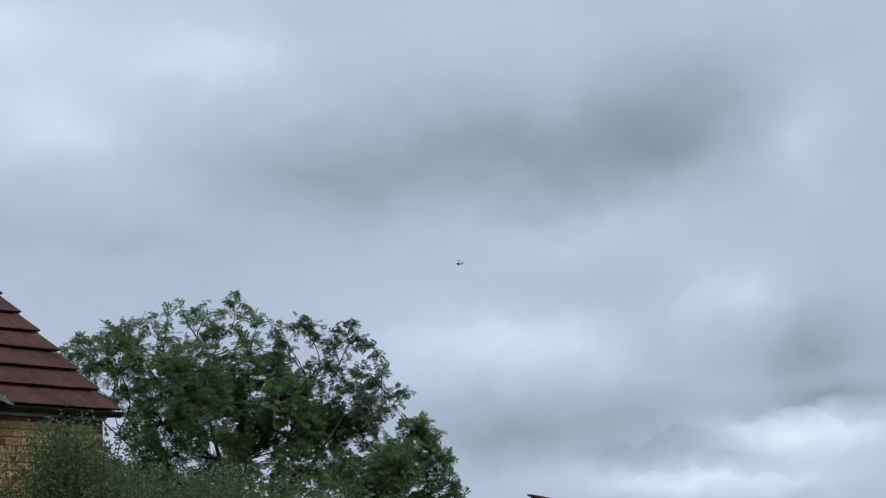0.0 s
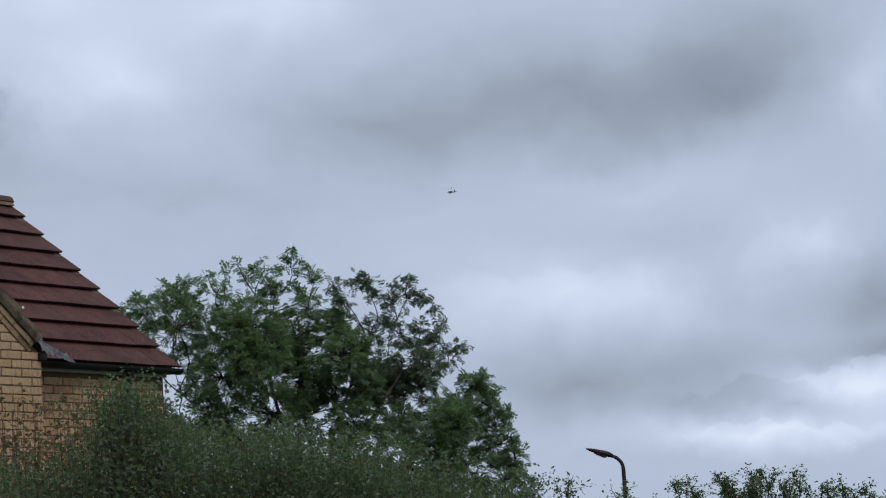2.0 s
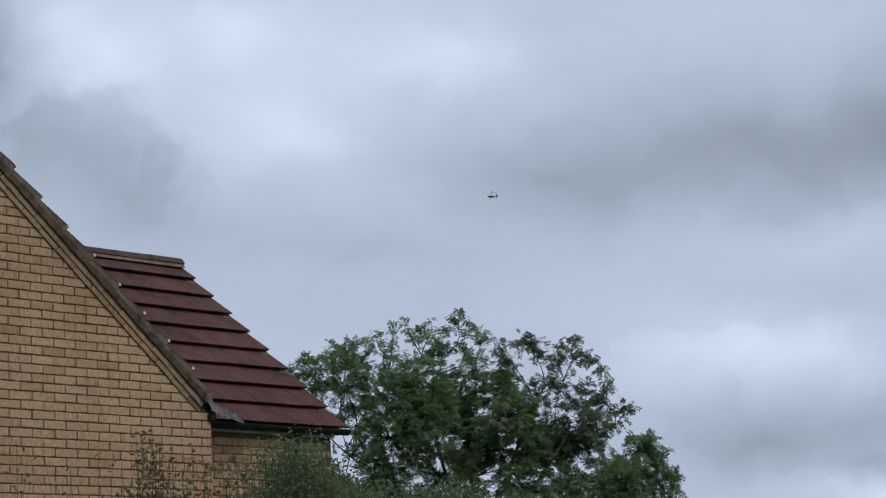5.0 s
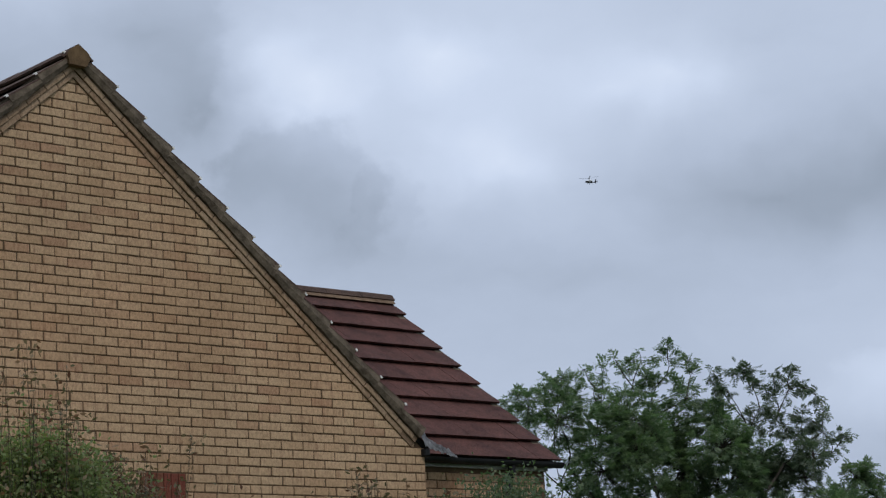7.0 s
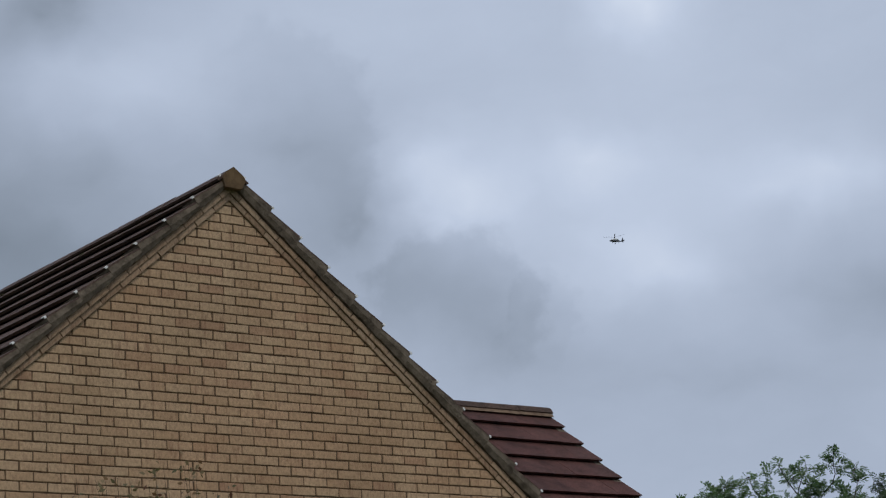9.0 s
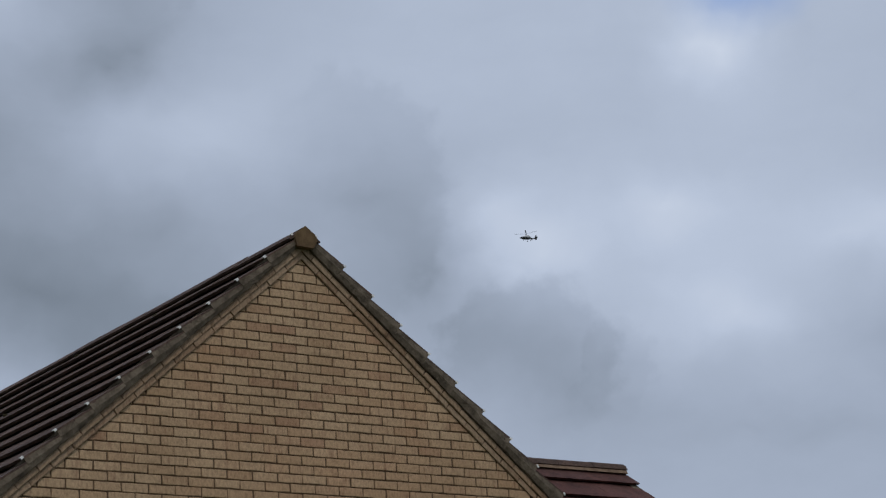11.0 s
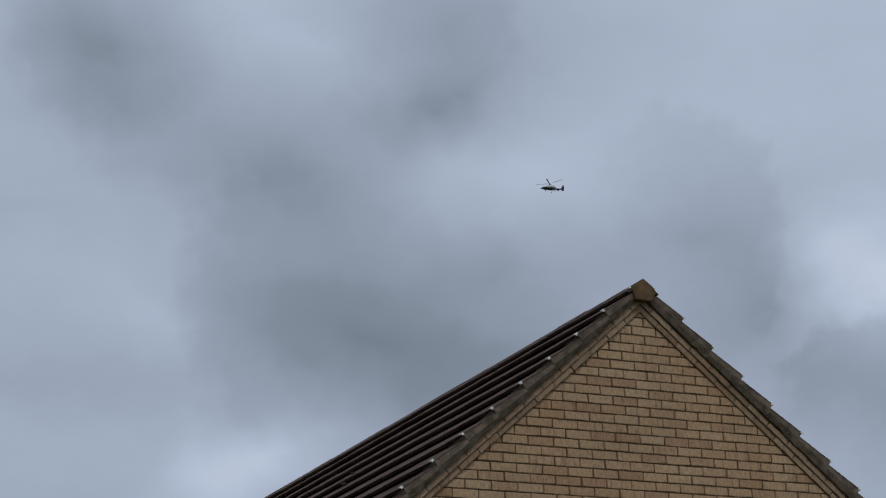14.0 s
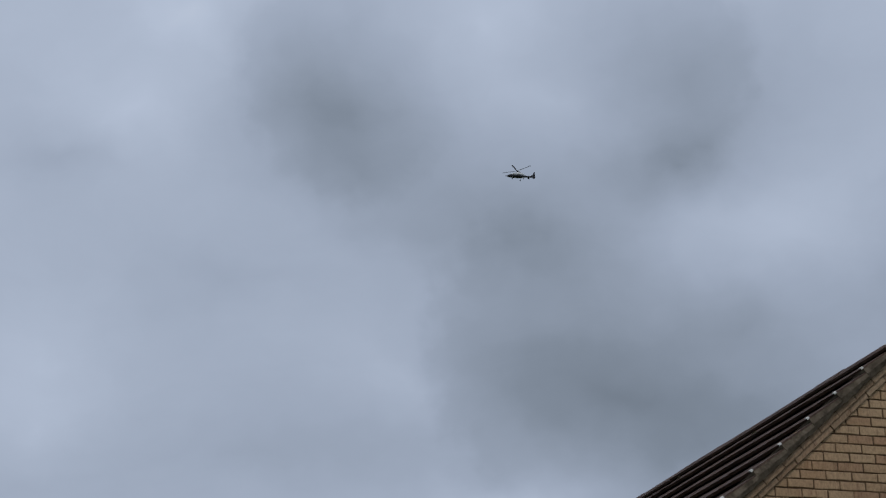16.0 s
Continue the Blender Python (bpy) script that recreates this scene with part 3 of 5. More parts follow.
def build_house():
    house = thing("house", "buff brick house with red-brown concrete tile roofs and a steep gable", "house")
    rng = random.Random(4)
    kinds = [brick_mesh("brick", BRICK, seed=k) for k in range(6)]
    # gable wall: a mortar body set back behind the brick faces
    eave_z = APEX_Z - CORNER * SP / CP - 0.17
    top_z = APEX_Z - 0.17
    win = (2.09, 2.51, 2.45, 3.355)     # window opening: x0, x1, z0, z1
    bm = bmesh.new()
    x0, x1 = APEX_X - CORNER, APEX_X + CORNER
    prism(bm, [(x0, win[3]), (x1, win[3]), (x1, eave_z), (APEX_X, top_z), (x0, eave_z)], 0.008, 0.28)
    box(bm, x0, 0.008, 0, win[0], 0.28, win[3])
    box(bm, win[1], 0.008, 0, x1, 0.28, win[3])
    box(bm, win[0], 0.01, 0, win[1], 0.28, win[2])
    gable = part("gable_wall", bm, MORTAR, house, "buff facing brick laid in stretcher bond with brown mortar")
    # the rest of the shell
    bm = bmesh.new()
    box(bm, x0, 0.28, 0, x0 + 0.28, BACK - 0.28, eave_z - 0.1)
    box(bm, x1 - 0.28, 0.28, 0, x1, BACK - 0.28, eave_z - 0.1)
    prism(bm, [(x0, 0), (x1, 0), (x1, eave_z - 0.02), (APEX_X, top_z - 0.02), (x0, eave_z - 0.02)], BACK - 0.28, BACK - 0.02)
    part("shell_wall", bm, MORTAR, house)
    # brick faces
    near, rest, cut_bricks = [], [], {}
    z_joint = 1.6 + 3.18                # a bed joint seen in the gable
    row0 = -int(z_joint / 0.075)
    for r in range(row0, 40):
        zc = z_joint + 0.075 * r + 0.0375
        if zc < 0.05:
            continue
        off = 0.0 if r % 2 == 0 else 0.1125
        for k in range(-20, 26):
            xc = 0.1125 + 0.225 * k + off
            if xc - 0.1075 < x0 - 0.01 or xc + 0.1075 > x1 + 0.11:
                continue
            inner = min(abs(xc - 0.1075 - APEX_X), abs(xc + 0.1075 - APEX_X)) if abs(xc - APEX_X) > 0.1075 else 0
            if APEX_Z - inner * SP / CP - 0.272 < zc - 0.03:
                continue
            lo, hi = xc - 0.1085, xc + 0.1085
            if win[2] < zc < win[3] + 0.225 and hi > win[0] - 0.008 and lo < win[1] + 0.008:
                for p, q in ((lo, win[0] - 0.009), (win[1] + 0.009, hi)):
                    if q - p > 0.025:
                        key = round(q - p, 3)
                        if key not in cut_bricks:
                            cut_bricks[key] = brick_mesh("brick", BRICK, key, seed=11)
                        rest.append((cut_bricks[key], Matrix.Translation(((p + q) / 2, 0, zc))))
                continue
            m = Matrix.Translation((xc + rng.uniform(-0.0025, 0.0025), rng.uniform(-0.0015, 0.0015), zc + rng.uniform(-0.0012, 0.0012)))
            (near if zc > 5.0 and len(near) < 300 else rest).append((rng.choice(kinds), m))
    half = brick_mesh("brick", BRICK, 0.101, seed=9)
    for r in range(row0, -9):
        zc = z_joint + 0.075 * r + 0.0375
        if r % 2 == 0 and 0.05 < zc < eave_z + 0.02:
            rest.append((half, Matrix.Translation((x1 - 0.0515, 0, zc))))
    joined("brickwork", rest, BRICK, gable)
    # brick bands that follow the verge in two steps
    heads = [brick_mesh("brick", BAND, 0.216, 0.0475, 0.09, seed=30 + k, wear=0.003) for k in range(4)]
    bands = []
    for right in (False, True):
        for level, (n0, proud) in enumerate(((-0.138, -0.034), (-0.186, -0.018))):
            for k in range(20):
                s = 0.13 + 0.225 * k + (0.1125 if level else 0)
                if s > 4.5:
                    continue
                at = (slope_right if right else slope_left)(s, proud, n0)
                d = Vector((CP, 0, -SP)) if right else Vector((CP, 0, SP))
                up = Vector((SP, 0, CP)) if right else Vector((-SP, 0, CP))
                bands.append((rng.choice(heads), axes(at + Vector((0, rng.uniform(-0.004, 0.004), 0)), d, Vector((0, 1, 0)), up)))
    # verge bedding that follows the steps of the tiles, and the backing of the bands
    for right in (False, True):
        f = slope_right if right else slope_left
        for n0, n1, y0, y1, name in ((-0.112, None, -0.069, 0.2, "verge"), (-0.164, -0.113, -0.026, 0.013, "band_bed"), (-0.212, -0.1645, -0.01, 0.013, "band_bed")):
            bm = bmesh.new()
            stations = sorted([0.0, 4.56] + [0.145 + GAUGE * i + d for i in range(13) for d in (0.0, 0.004, 0.06, 0.12, 0.18, 0.24, 0.30)])
            rows = []
            for s in (q for q in stations if q <= 4.56):
                top = n1
                if n1 is None:
                    butt = 0.143 + GAUGE * max(0, math.ceil((s - 0.145) / GAUGE - 1e-6))
                    top = -0.014 - 0.122 * max(0.0, butt - s) + (0.012 if right else 0.0) + 0.004 * noise.noise((s * 21, 3.0, right))
                up, lo = f(s, 0, top), f(s, 0, n0)
                if s == 0:
                    up, lo = Vector((APEX_X, 0, APEX_Z + top / CP)), Vector((APEX_X, 0, APEX_Z + n0 / CP))
                bulge = sag = 0.0
                if name == "verge":
                    bulge = 0.01 * noise.noise((s * 13, 4.0, right)) - 0.003
                    sag = 0.016 * noise.noise((s * 11, 9.0, 1.0 + right)) + 0.008 * noise.noise((s * 31, 2.0, right))
                rows.append([bm.verts.new((up.x, y0 + 0.5 * bulge, up.z)), bm.verts.new(((up.x + lo.x) / 2, y0 + bulge - (0.004 if n1 is None else 0), (up.z + lo.z) / 2)), bm.verts.new((lo.x, y0 + (0.016 if n1 is None else 0) + bulge, lo.z + sag)),
                             bm.verts.new((lo.x, y1, lo.z)), bm.verts.new((up.x, y1, up.z - 0.03))])
            for p, q in zip(rows, rows[1:]):
                for j in range(5):
                    bm.faces.new((p[j], p[(j + 1) % 5], q[(j + 1) % 5], q[j]))
            bm.faces.new(rows[0])
            bm.faces.new(rows[-1][::-1])
            part(name, bm, BEDDING if name == "verge" else BANDBED, house, "weathered grey mortar verge" if name == "verge" else "")
    # main roof: felt underlay and tiles
    for right in (False, True):
        f = slope_right if right else slope_left
        bm = bmesh.new()
        pts = [f(0.05, 0, -0.068), f(4.72, 0, -0.068), f(4.72, 0, -0.12), f(0.05, 0, -0.12)]
        prism(bm, [(p.x, p.z) for p in pts], 0.0, BACK)
        slope = part("roof_slope", bm, FELT, house, "weathered red-brown flat concrete tiles in level courses")
        me = tile_mesh("roof_tile", BROWNTILE)
        cut = tile_mesh("roof_tile", BROWNTILE, length=0.12)
        tiles = []
        for i in range(13):
            s = 0.143 + GAUGE * i
            for k in range(34):
                y = -0.07 + 0.148 + 0.296 * k
                if y > BACK:
                    continue
                up = Vector((-CP, 0, SP)) if right else Vector((CP, 0, SP))
                nz = Vector((SP, 0, CP)) if right else Vector((-SP, 0, CP))
                across = Vector((0, 1, 0)) if right else Vector((0, -1, 0))
                at = f(s + rng.uniform(-0.004, 0.004), y, rng.uniform(-0.003, 0.002) + (0.012 if right else 0.0))
                if i == 0:
                    at = f(s, y, -0.004)
                tiles.append((cut if i == 0 else me, axes(at, across, up, nz), i, k))
        if right:
            joined("tiling", [(a, b) for a, b, i, k in tiles], BROWNTILE, slope)
        else:
            joined("tiling", [(a, b) for a, b, i, k in tiles if i > 8], BROWNTILE, slope)
            keep = [(a, b) for a, b, i, k in tiles if i <= 8]
            joined("tiling", keep[300:], BROWNTILE, slope)
            for a, b in keep[:300]:
                piece("roof_tile", a, slope, b)
        # metal clips on the verge tiles
        bm = bmesh.new()
        box(bm, -0.012, -0.004, -0.008, 0.012, 0.0, 0.01)
        box(bm, -0.012, 0.0, 0.004, 0.012, 0.03, 0.01)
        clip = mesh_of("verge_clip", bm, CLIP)
        for i in range(13):
            at = f(0.143 + GAUGE * i + (0.0 if right else 0.01), -0.073, 0.004 if right else 0.0)
            along = Vector((-CP, 0, SP)) if right else Vector((CP, 0, SP))
            normal = Vector((SP, 0, CP)) if right else Vector((-SP, 0, CP))
            m = Matrix((along, normal.cross(along), normal)).transposed().to_4x4()
            if right:
                m = m @ pose(0, 0, 0, 0, 0, 180)
            m.translation = at
            piece("verge_clip", clip, slope, m @ pose(0, 0, 0, 0, 0, rng.uniform(-12, 12)))
    # moss in the laps of the tiles
    for k in range(14):
        bm = bmesh.new()
        bmesh.ops.create_icosphere(bm, subdivisions=2, radius=0.03)
        for v in bm.verts:
            v.co *= 1 + 0.9 * noise.noise(v.co * 45 + Vector((k, 0, 0)))
            v.co.z *= 0.6
        tuft = part("moss_tuft", bm, MOSS, house)
        i = rng.choice((1, 2, 3, 4, 5, 6))
        tuft.location = slope_left(0.143 + GAUGE * i + rng.uniform(-0.3, 0.0), rng.uniform(0.2, 9.0), -0.02)
        tuft.scale = Vector((1, 1, 1)) * rng.uniform(0.5, 1.1)
    # ridge tiles
    bm = bmesh.new()
    prof = [(-0.15, -0.118), (-0.03, -0.022), (0.0, -0.004), (0.03, -0.022), (0.15, -0.118), (0.135, -0.131), (0.0, -0.03), (-0.135, -0.131)]
    prism(bm, prof, 0.004, 0.446)
    me = mesh_of("ridge_tile", bm, BROWNTILE)
    ridge = part("ridge_bed", ridge_core(BACK), BEDDING, house, "mortar-bedded ridge")
    for k in range(22):
        piece("ridge_tile", me, ridge, pose(APEX_X, -0.085 + 0.451 * k, APEX_Z - 0.012 + rng.uniform(-0.004, 0.004), 0, 0, rng.uniform(-0.3, 0.3)))
    bm = bmesh.new()
    prism(bm, [(-0.085, -0.195), (-0.105, -0.12), (-0.09, -0.085), (0, -0.018), (0.085, -0.08), (0.112, -0.12), (0.07, -0.2)], -0.1, 0.1, Matrix.Translation((APEX_X, 0, APEX_Z)))
    part("ridge_end", bm, ENDCAP, house, "ochre mortar plug under the ridge end")
    build_wing(house, rng, kinds)
    build_window(house, gable, win)
    for me, m in bands:
        piece("brick", me, gable, m)
    for me, m in near:
        piece("brick", me, gable, m)
    return house


def ridge_core(back):
    bm = bmesh.new()
    prism(bm, [(APEX_X - 0.12, APEX_Z - 0.135), (APEX_X, APEX_Z - 0.035), (APEX_X + 0.12, APEX_Z - 0.135)], -0.06, back)
    return bm


def build_window(house, gable, win):
    """Small window under a soldier course of red brick."""
    me = brick_mesh("brick", REDBRICK, 0.061, 0.212, 0.08, seed=5)
    for k in range(6):
        piece("brick", me, gable, Matrix.Translation((win[0] + 0.034 + 0.0705 * k, -0.004, win[3] + 0.1125)))
    window = new("window")
    window.parent = house
    tagged(window, "small white-framed window below red bricks")
    bm = bmesh.new()
    x0, x1, z0, z1 = win
    for a in ((x0, z0, x0 + 0.05, z1), (x1 - 0.05, z0, x1, z1), (x0 + 0.05, z0, x1 - 0.05, z0 + 0.05), (x0 + 0.05, z1 - 0.05, x1 - 0.05, z1)):
        box(bm, a[0], 0.08, a[1], a[2], 0.14, a[3], bevel=0.004)
    part("window_frame", bm, WHITEPVC, window)
    bm = bmesh.new()
    box(bm, x0 + 0.052, 0.105, z0 + 0.052, x1 - 0.052, 0.112, z1 - 0.052)
    part("pane", bm, GLASS, window)


def build_wing(house, rng, kinds):
    """The lower wing: its slope faces the gable's side, its eaves run beside the gable."""
    slope_len = 9 * GAUGE
    ridge_y, ridge_z = WING_Y + slope_len * CP, WING_Z + slope_len * SP
    xl = APEX_X + CORNER
    xr = WING_X1 - 0.09
    bm = bmesh.new()
    box(bm, xl - 0.1, WALL_Y2 + 0.008, 0, xr, WALL_Y2 + 0.28, 3.80)
    wall = part("wing_wall", bm, MORTAR, house, "buff facing brick below a black gutter")
    bm = bmesh.new()
    yb = 2 * ridge_y - WING_Y - 0.15
    end = Matrix(((0, 1, 0, 0), (1, 0, 0, 0), (0, 0, 1, 0), (0, 0, 0, 1)))
    prism(bm, [(WALL_Y2 + 0.011, 0), (yb, 0), (yb, 3.7), (ridge_y, ridge_z - 0.14), (WALL_Y2 + 0.011, 3.78)], xr - 0.28, xr, end)
    part("end_wall", bm, MORTAR, house)
    bricks = []
    z_joint = 1.6 + 3.18
    for r in range(-int(z_joint / 0.075), -11):
        zc = z_joint + 0.075 * r + 0.0375
        if zc < 0.05 or zc > 3.765:
            continue
        for k in range(9):
            xc = xl + 0.02 + 0.1125 + 0.225 * k + (0.1125 if r % 2 else 0)
            if xc + 0.1 < xr:
                bricks.append((rng.choice(kinds), Matrix.Translation((xc, WALL_Y2 + rng.uniform(-0.0015, 0.0015), zc))))
    joined("brickwork", [b for b in bricks if b[1].translation.z < 2.6], BRICK, wall)
    # roof
    up, nz = Vector((0, CP, SP)), Vector((0, -SP, CP))
    bm = bmesh.new()
    a = end
    for sign in (1, -1):
        o = [(ridge_y - sign * (slope_len - 0.06) * CP, WING_Z + 0.06 * SP), (ridge_y, ridge_z), (ridge_y, ridge_z - 0.03), (ridge_y - sign * (slope_len - 0.06) * CP, WING_Z + 0.06 * SP - 0.03)]
        prism(bm, [(y + (sign * 0.07 * SP), z - 0.07 * CP) for y, z in o], 3.0, WING_X1 - 0.02, a)
    slope = part("roof_slope", bm, FELT, house, "deep red flat concrete tiles in level courses")
    me = tile_mesh("roof_tile", REDTILE, 0.3, drop=0.05)
    for i in range(9):
        s = GAUGE * i
        z = WING_Z + s * SP
        valley = APEX_X + (APEX_Z - z) * CP / SP
        for k in range(15):
            xc = WING_X1 - 0.15 - 0.3 * k
            if xc < valley - 0.55:
                continue
            at = Vector((xc, WING_Y, WING_Z)) + up * (s + rng.uniform(-0.003, 0.003)) + nz * rng.uniform(-0.002, 0.002)
            piece("roof_tile", me, slope, axes(at, Vector((1, 0, 0)), up, nz))
    bm = bmesh.new()
    prof = [(-0.092, -0.045), (-0.06, 0.002), (-0.022, 0.022), (0.022, 0.022), (0.06, 0.002), (0.092, -0.045), (0.078, -0.055), (0.0, 0.004), (-0.078, -0.055)]
    prism(bm, [(x, z) for x, z in prof], 0.003, 0.447)
    rt = mesh_of("ridge_tile", bm, BROWNTILE)
    bm = bmesh.new()
    prism(bm, [(-0.105, -0.088), (-0.07, -0.035), (0, 0.012), (0.07, -0.035), (0.105, -0.088)], 0, 4.0, axes(Vector((WING_X1 - 0.012, ridge_y, ridge_z)), Vector((0, 1, 0)), Vector((-1, 0, 0)), Vector((0, 0, 1))))
    ridge = part("ridge_bed", bm, RIDGEBED, house, "pale ragged mortar under the ridge tiles")
    for k in range(9):
        piece("ridge_tile", rt, ridge, axes(Vector((WING_X1 - 0.45 * k, ridge_y, ridge_z + rng.uniform(-0.004, 0.004))), Vector((0, 1, 0)), Vector((-1, 0, 0)), Vector((0, 0, 1))))
    # verge of the far end
    bm = bmesh.new()
    o = [(WING_Y + 0.14, WING_Z + 0.14 * SP / CP), (ridge_y, ridge_z), (2 * ridge_y - WING_Y, WING_Z)]
    prism(bm, [(o[0][0], o[0][1] - 0.05), (o[1][0], o[1][1] - 0.05), (o[2][0], o[2][1] - 0.05), (o[2][0], o[2][1] - 0.11), (o[1][0], o[1][1] - 0.11), (o[0][0], o[0][1] - 0.11)], WING_X1 - 0.1, WING_X1 - 0.006, a)
    part("verge", bm, BEDDING, house)
    # fascia, gutter and downpipe
    bm = bmesh.new()
    box(bm, xl + 0.01, WALL_Y2 - 0.045, 3.772, xr, WALL_Y2 - 0.006, 3.80)
    part("soffit", bm, PALETRIM, house, "pale board under the gutter")
    bm = bmesh.new()
    box(bm, xl + 0.02, WALL_Y2 - 0.045, 3.802, WING_X1 - 0.02, WALL_Y2 - 0.006, 3.86)
    part("fascia", bm, BLACKPVC, house)
    bm = bmesh.new()
    prof = [(0.052 * math.cos(math.pi + k * math.pi / 8), 0.052 * math.sin(math.pi + k * math.pi / 8)) for k in range(9)]
    prof += [(0.047 * math.cos(-k * math.pi / 8), 0.047 * math.sin(-k * math.pi / 8)) for k in range(9)]
    prism(bm, prof, 0, WING_X1 + 0.03 - xl - 0.02, axes(Vector((WING_X1 + 0.03, WALL_Y2 - 0.105, 3.845)), Vector((0, 1, 0)), Vector((-1, 0, 0)), Vector((0, 0, 1))))
    part("gutter", bm, BLACKPVC, house, "black half-round plastic gutter")
    bm = bmesh.new()
    tube(bm, [(6.37, WALL_Y2 - 0.105, 3.80), (6.37, WALL_Y2 - 0.1, 3.74), (6.37, WALL_Y2 - 0.05, 3.64), (6.37, WALL_Y2 - 0.045, 0.1)], [0.034] * 4, 10)
    part("downpipe", bm, BLACKPVC, house, "black plastic downpipe")
    # lead apron where the gable's verge runs out, dressed over the gutter's end
    bm = bmesh.new()
    cols = []
    for i in range(19):
        u = i / 18
        col = []
        for j in range(5):
            v = j / 4
            x = xl - 0.06 + 0.6 * u
            lift = 0.055 * noise.noise((u * 9, v * 3, 3.0)) + 0.02 * noise.noise((u * 25, v * 6, 8.0)) - 0.035 * (1 - v) ** 2
            y = -0.085 + 0.25 * u + 0.08 * v * (1 - 0.5 * u)
            z = 3.91 - 0.065 * u + 0.1 * v * (1 - 0.7 * u) + lift * (1 - 0.5 * u)
            col.append(bm.verts.new((x, y, z)))
        cols.append(col)
    for p, q in zip(cols, cols[1:]):
        for j in range(4):
            bm.faces.new((p[j], q[j], q[j + 1], p[j + 1]))
    bmesh.ops.solidify(bm, geom=list(bm.faces), thickness=0.006)
    part("lead_apron", bm, LEAD, house, "crumpled grey lead flashing")
    bm = bmesh.new()
    box(bm, xl - 0.04, -0.055, 3.80, xl + 0.025, WALL_Y2 - 0.03, 3.87, bevel=0.01)
    part("kneeler", bm, BLACKPVC, house)
    for me2, m in bricks:
        if m.translation.z >= 2.6:
            piece("brick", me2, wall, m)


# ---- planting ----
def leaf_mesh(name, spots, material, parent, label=""):
    """Many small leaflets as one mesh: spots are rows of (centre, along, across) arrays."""
    c, d, w = (np.array(a) for a in spots)
    bend = np.cross(d, w)
    bend /= np.linalg.norm(bend, axis=1)[:, None] + 1e-9
    size = np.linalg.norm(d, axis=1)[:, None]
    v = np.stack([c - d, c - 0.1 * d + w + 0.12 * size * bend, c + d, c - 0.1 * d - w + 0.12 * size * bend], 1).reshape(-1, 3)
    k = len(c)
    me = bpy.data.meshes.new(name)
    me.vertices.add(4 * k)
    me.vertices.foreach_set("co", v.ravel())
    me.loops.add(4 * k)
    me.loops.foreach_set("vertex_index", np.arange(4 * k, dtype=np.int32))
    me.polygons.add(k)
    me.polygons.foreach_set("loop_start", np.arange(0, 4 * k, 4, dtype=np.int32))
    me.update(calc_edges=True)
    me.validate()
    me.materials.append(material)
    ob = new(name, me)
    ob.parent = parent
    return tagged(ob, label)


def unit(rng, n):
    v = rng.normal(size=(n, 3))
    return v / np.linalg.norm(v, axis=1)[:, None]


def ash_leaves(rng, tufts, leaflet):
    """Pinnate leaves in tufts at the twig ends: each a stalk with pairs of leaflets. tufts are (place, outward way, leaves)."""
    c, d, w = [], [], []
    for tip, way, count in tufts:
        for _ in range(count):
            axis = rng.normal(size=3) * (0.8, 0.8, 0.4) + np.array(way) * 0.7 + (0, 0, -0.12)
            axis /= np.linalg.norm(axis)
            side = np.cross(axis, rng.normal(size=3) * 0.5 + (0, 0, 1))
            side /= np.linalg.norm(side)
            base = np.array(tip) + rng.normal(size=3) * 0.028
            long = leaflet * rng.uniform(1.9, 2.9)
            for q in range(4):
                at = base + axis * long * (0.2 + 0.22 * q) + (0, 0, -0.07 * long * q * q / 4)
                for sgn in (-1, 1):
                    dd = (side * sgn * 0.85 + axis * 0.5) * leaflet * rng.uniform(0.8, 1.15) * 0.6
                    c.append(at + dd * 1.05)
                    d.append(dd)
                    w.append(np.cross(dd, np.cross(axis, side)) * 0.42)
            dd = axis * leaflet * 0.62
            c.append(base + axis * long)
            d.append(dd)
            w.append(side * leaflet * 0.28)
    return c, d, w


TREE_D = 31.0
TREE_AZ = 48.6


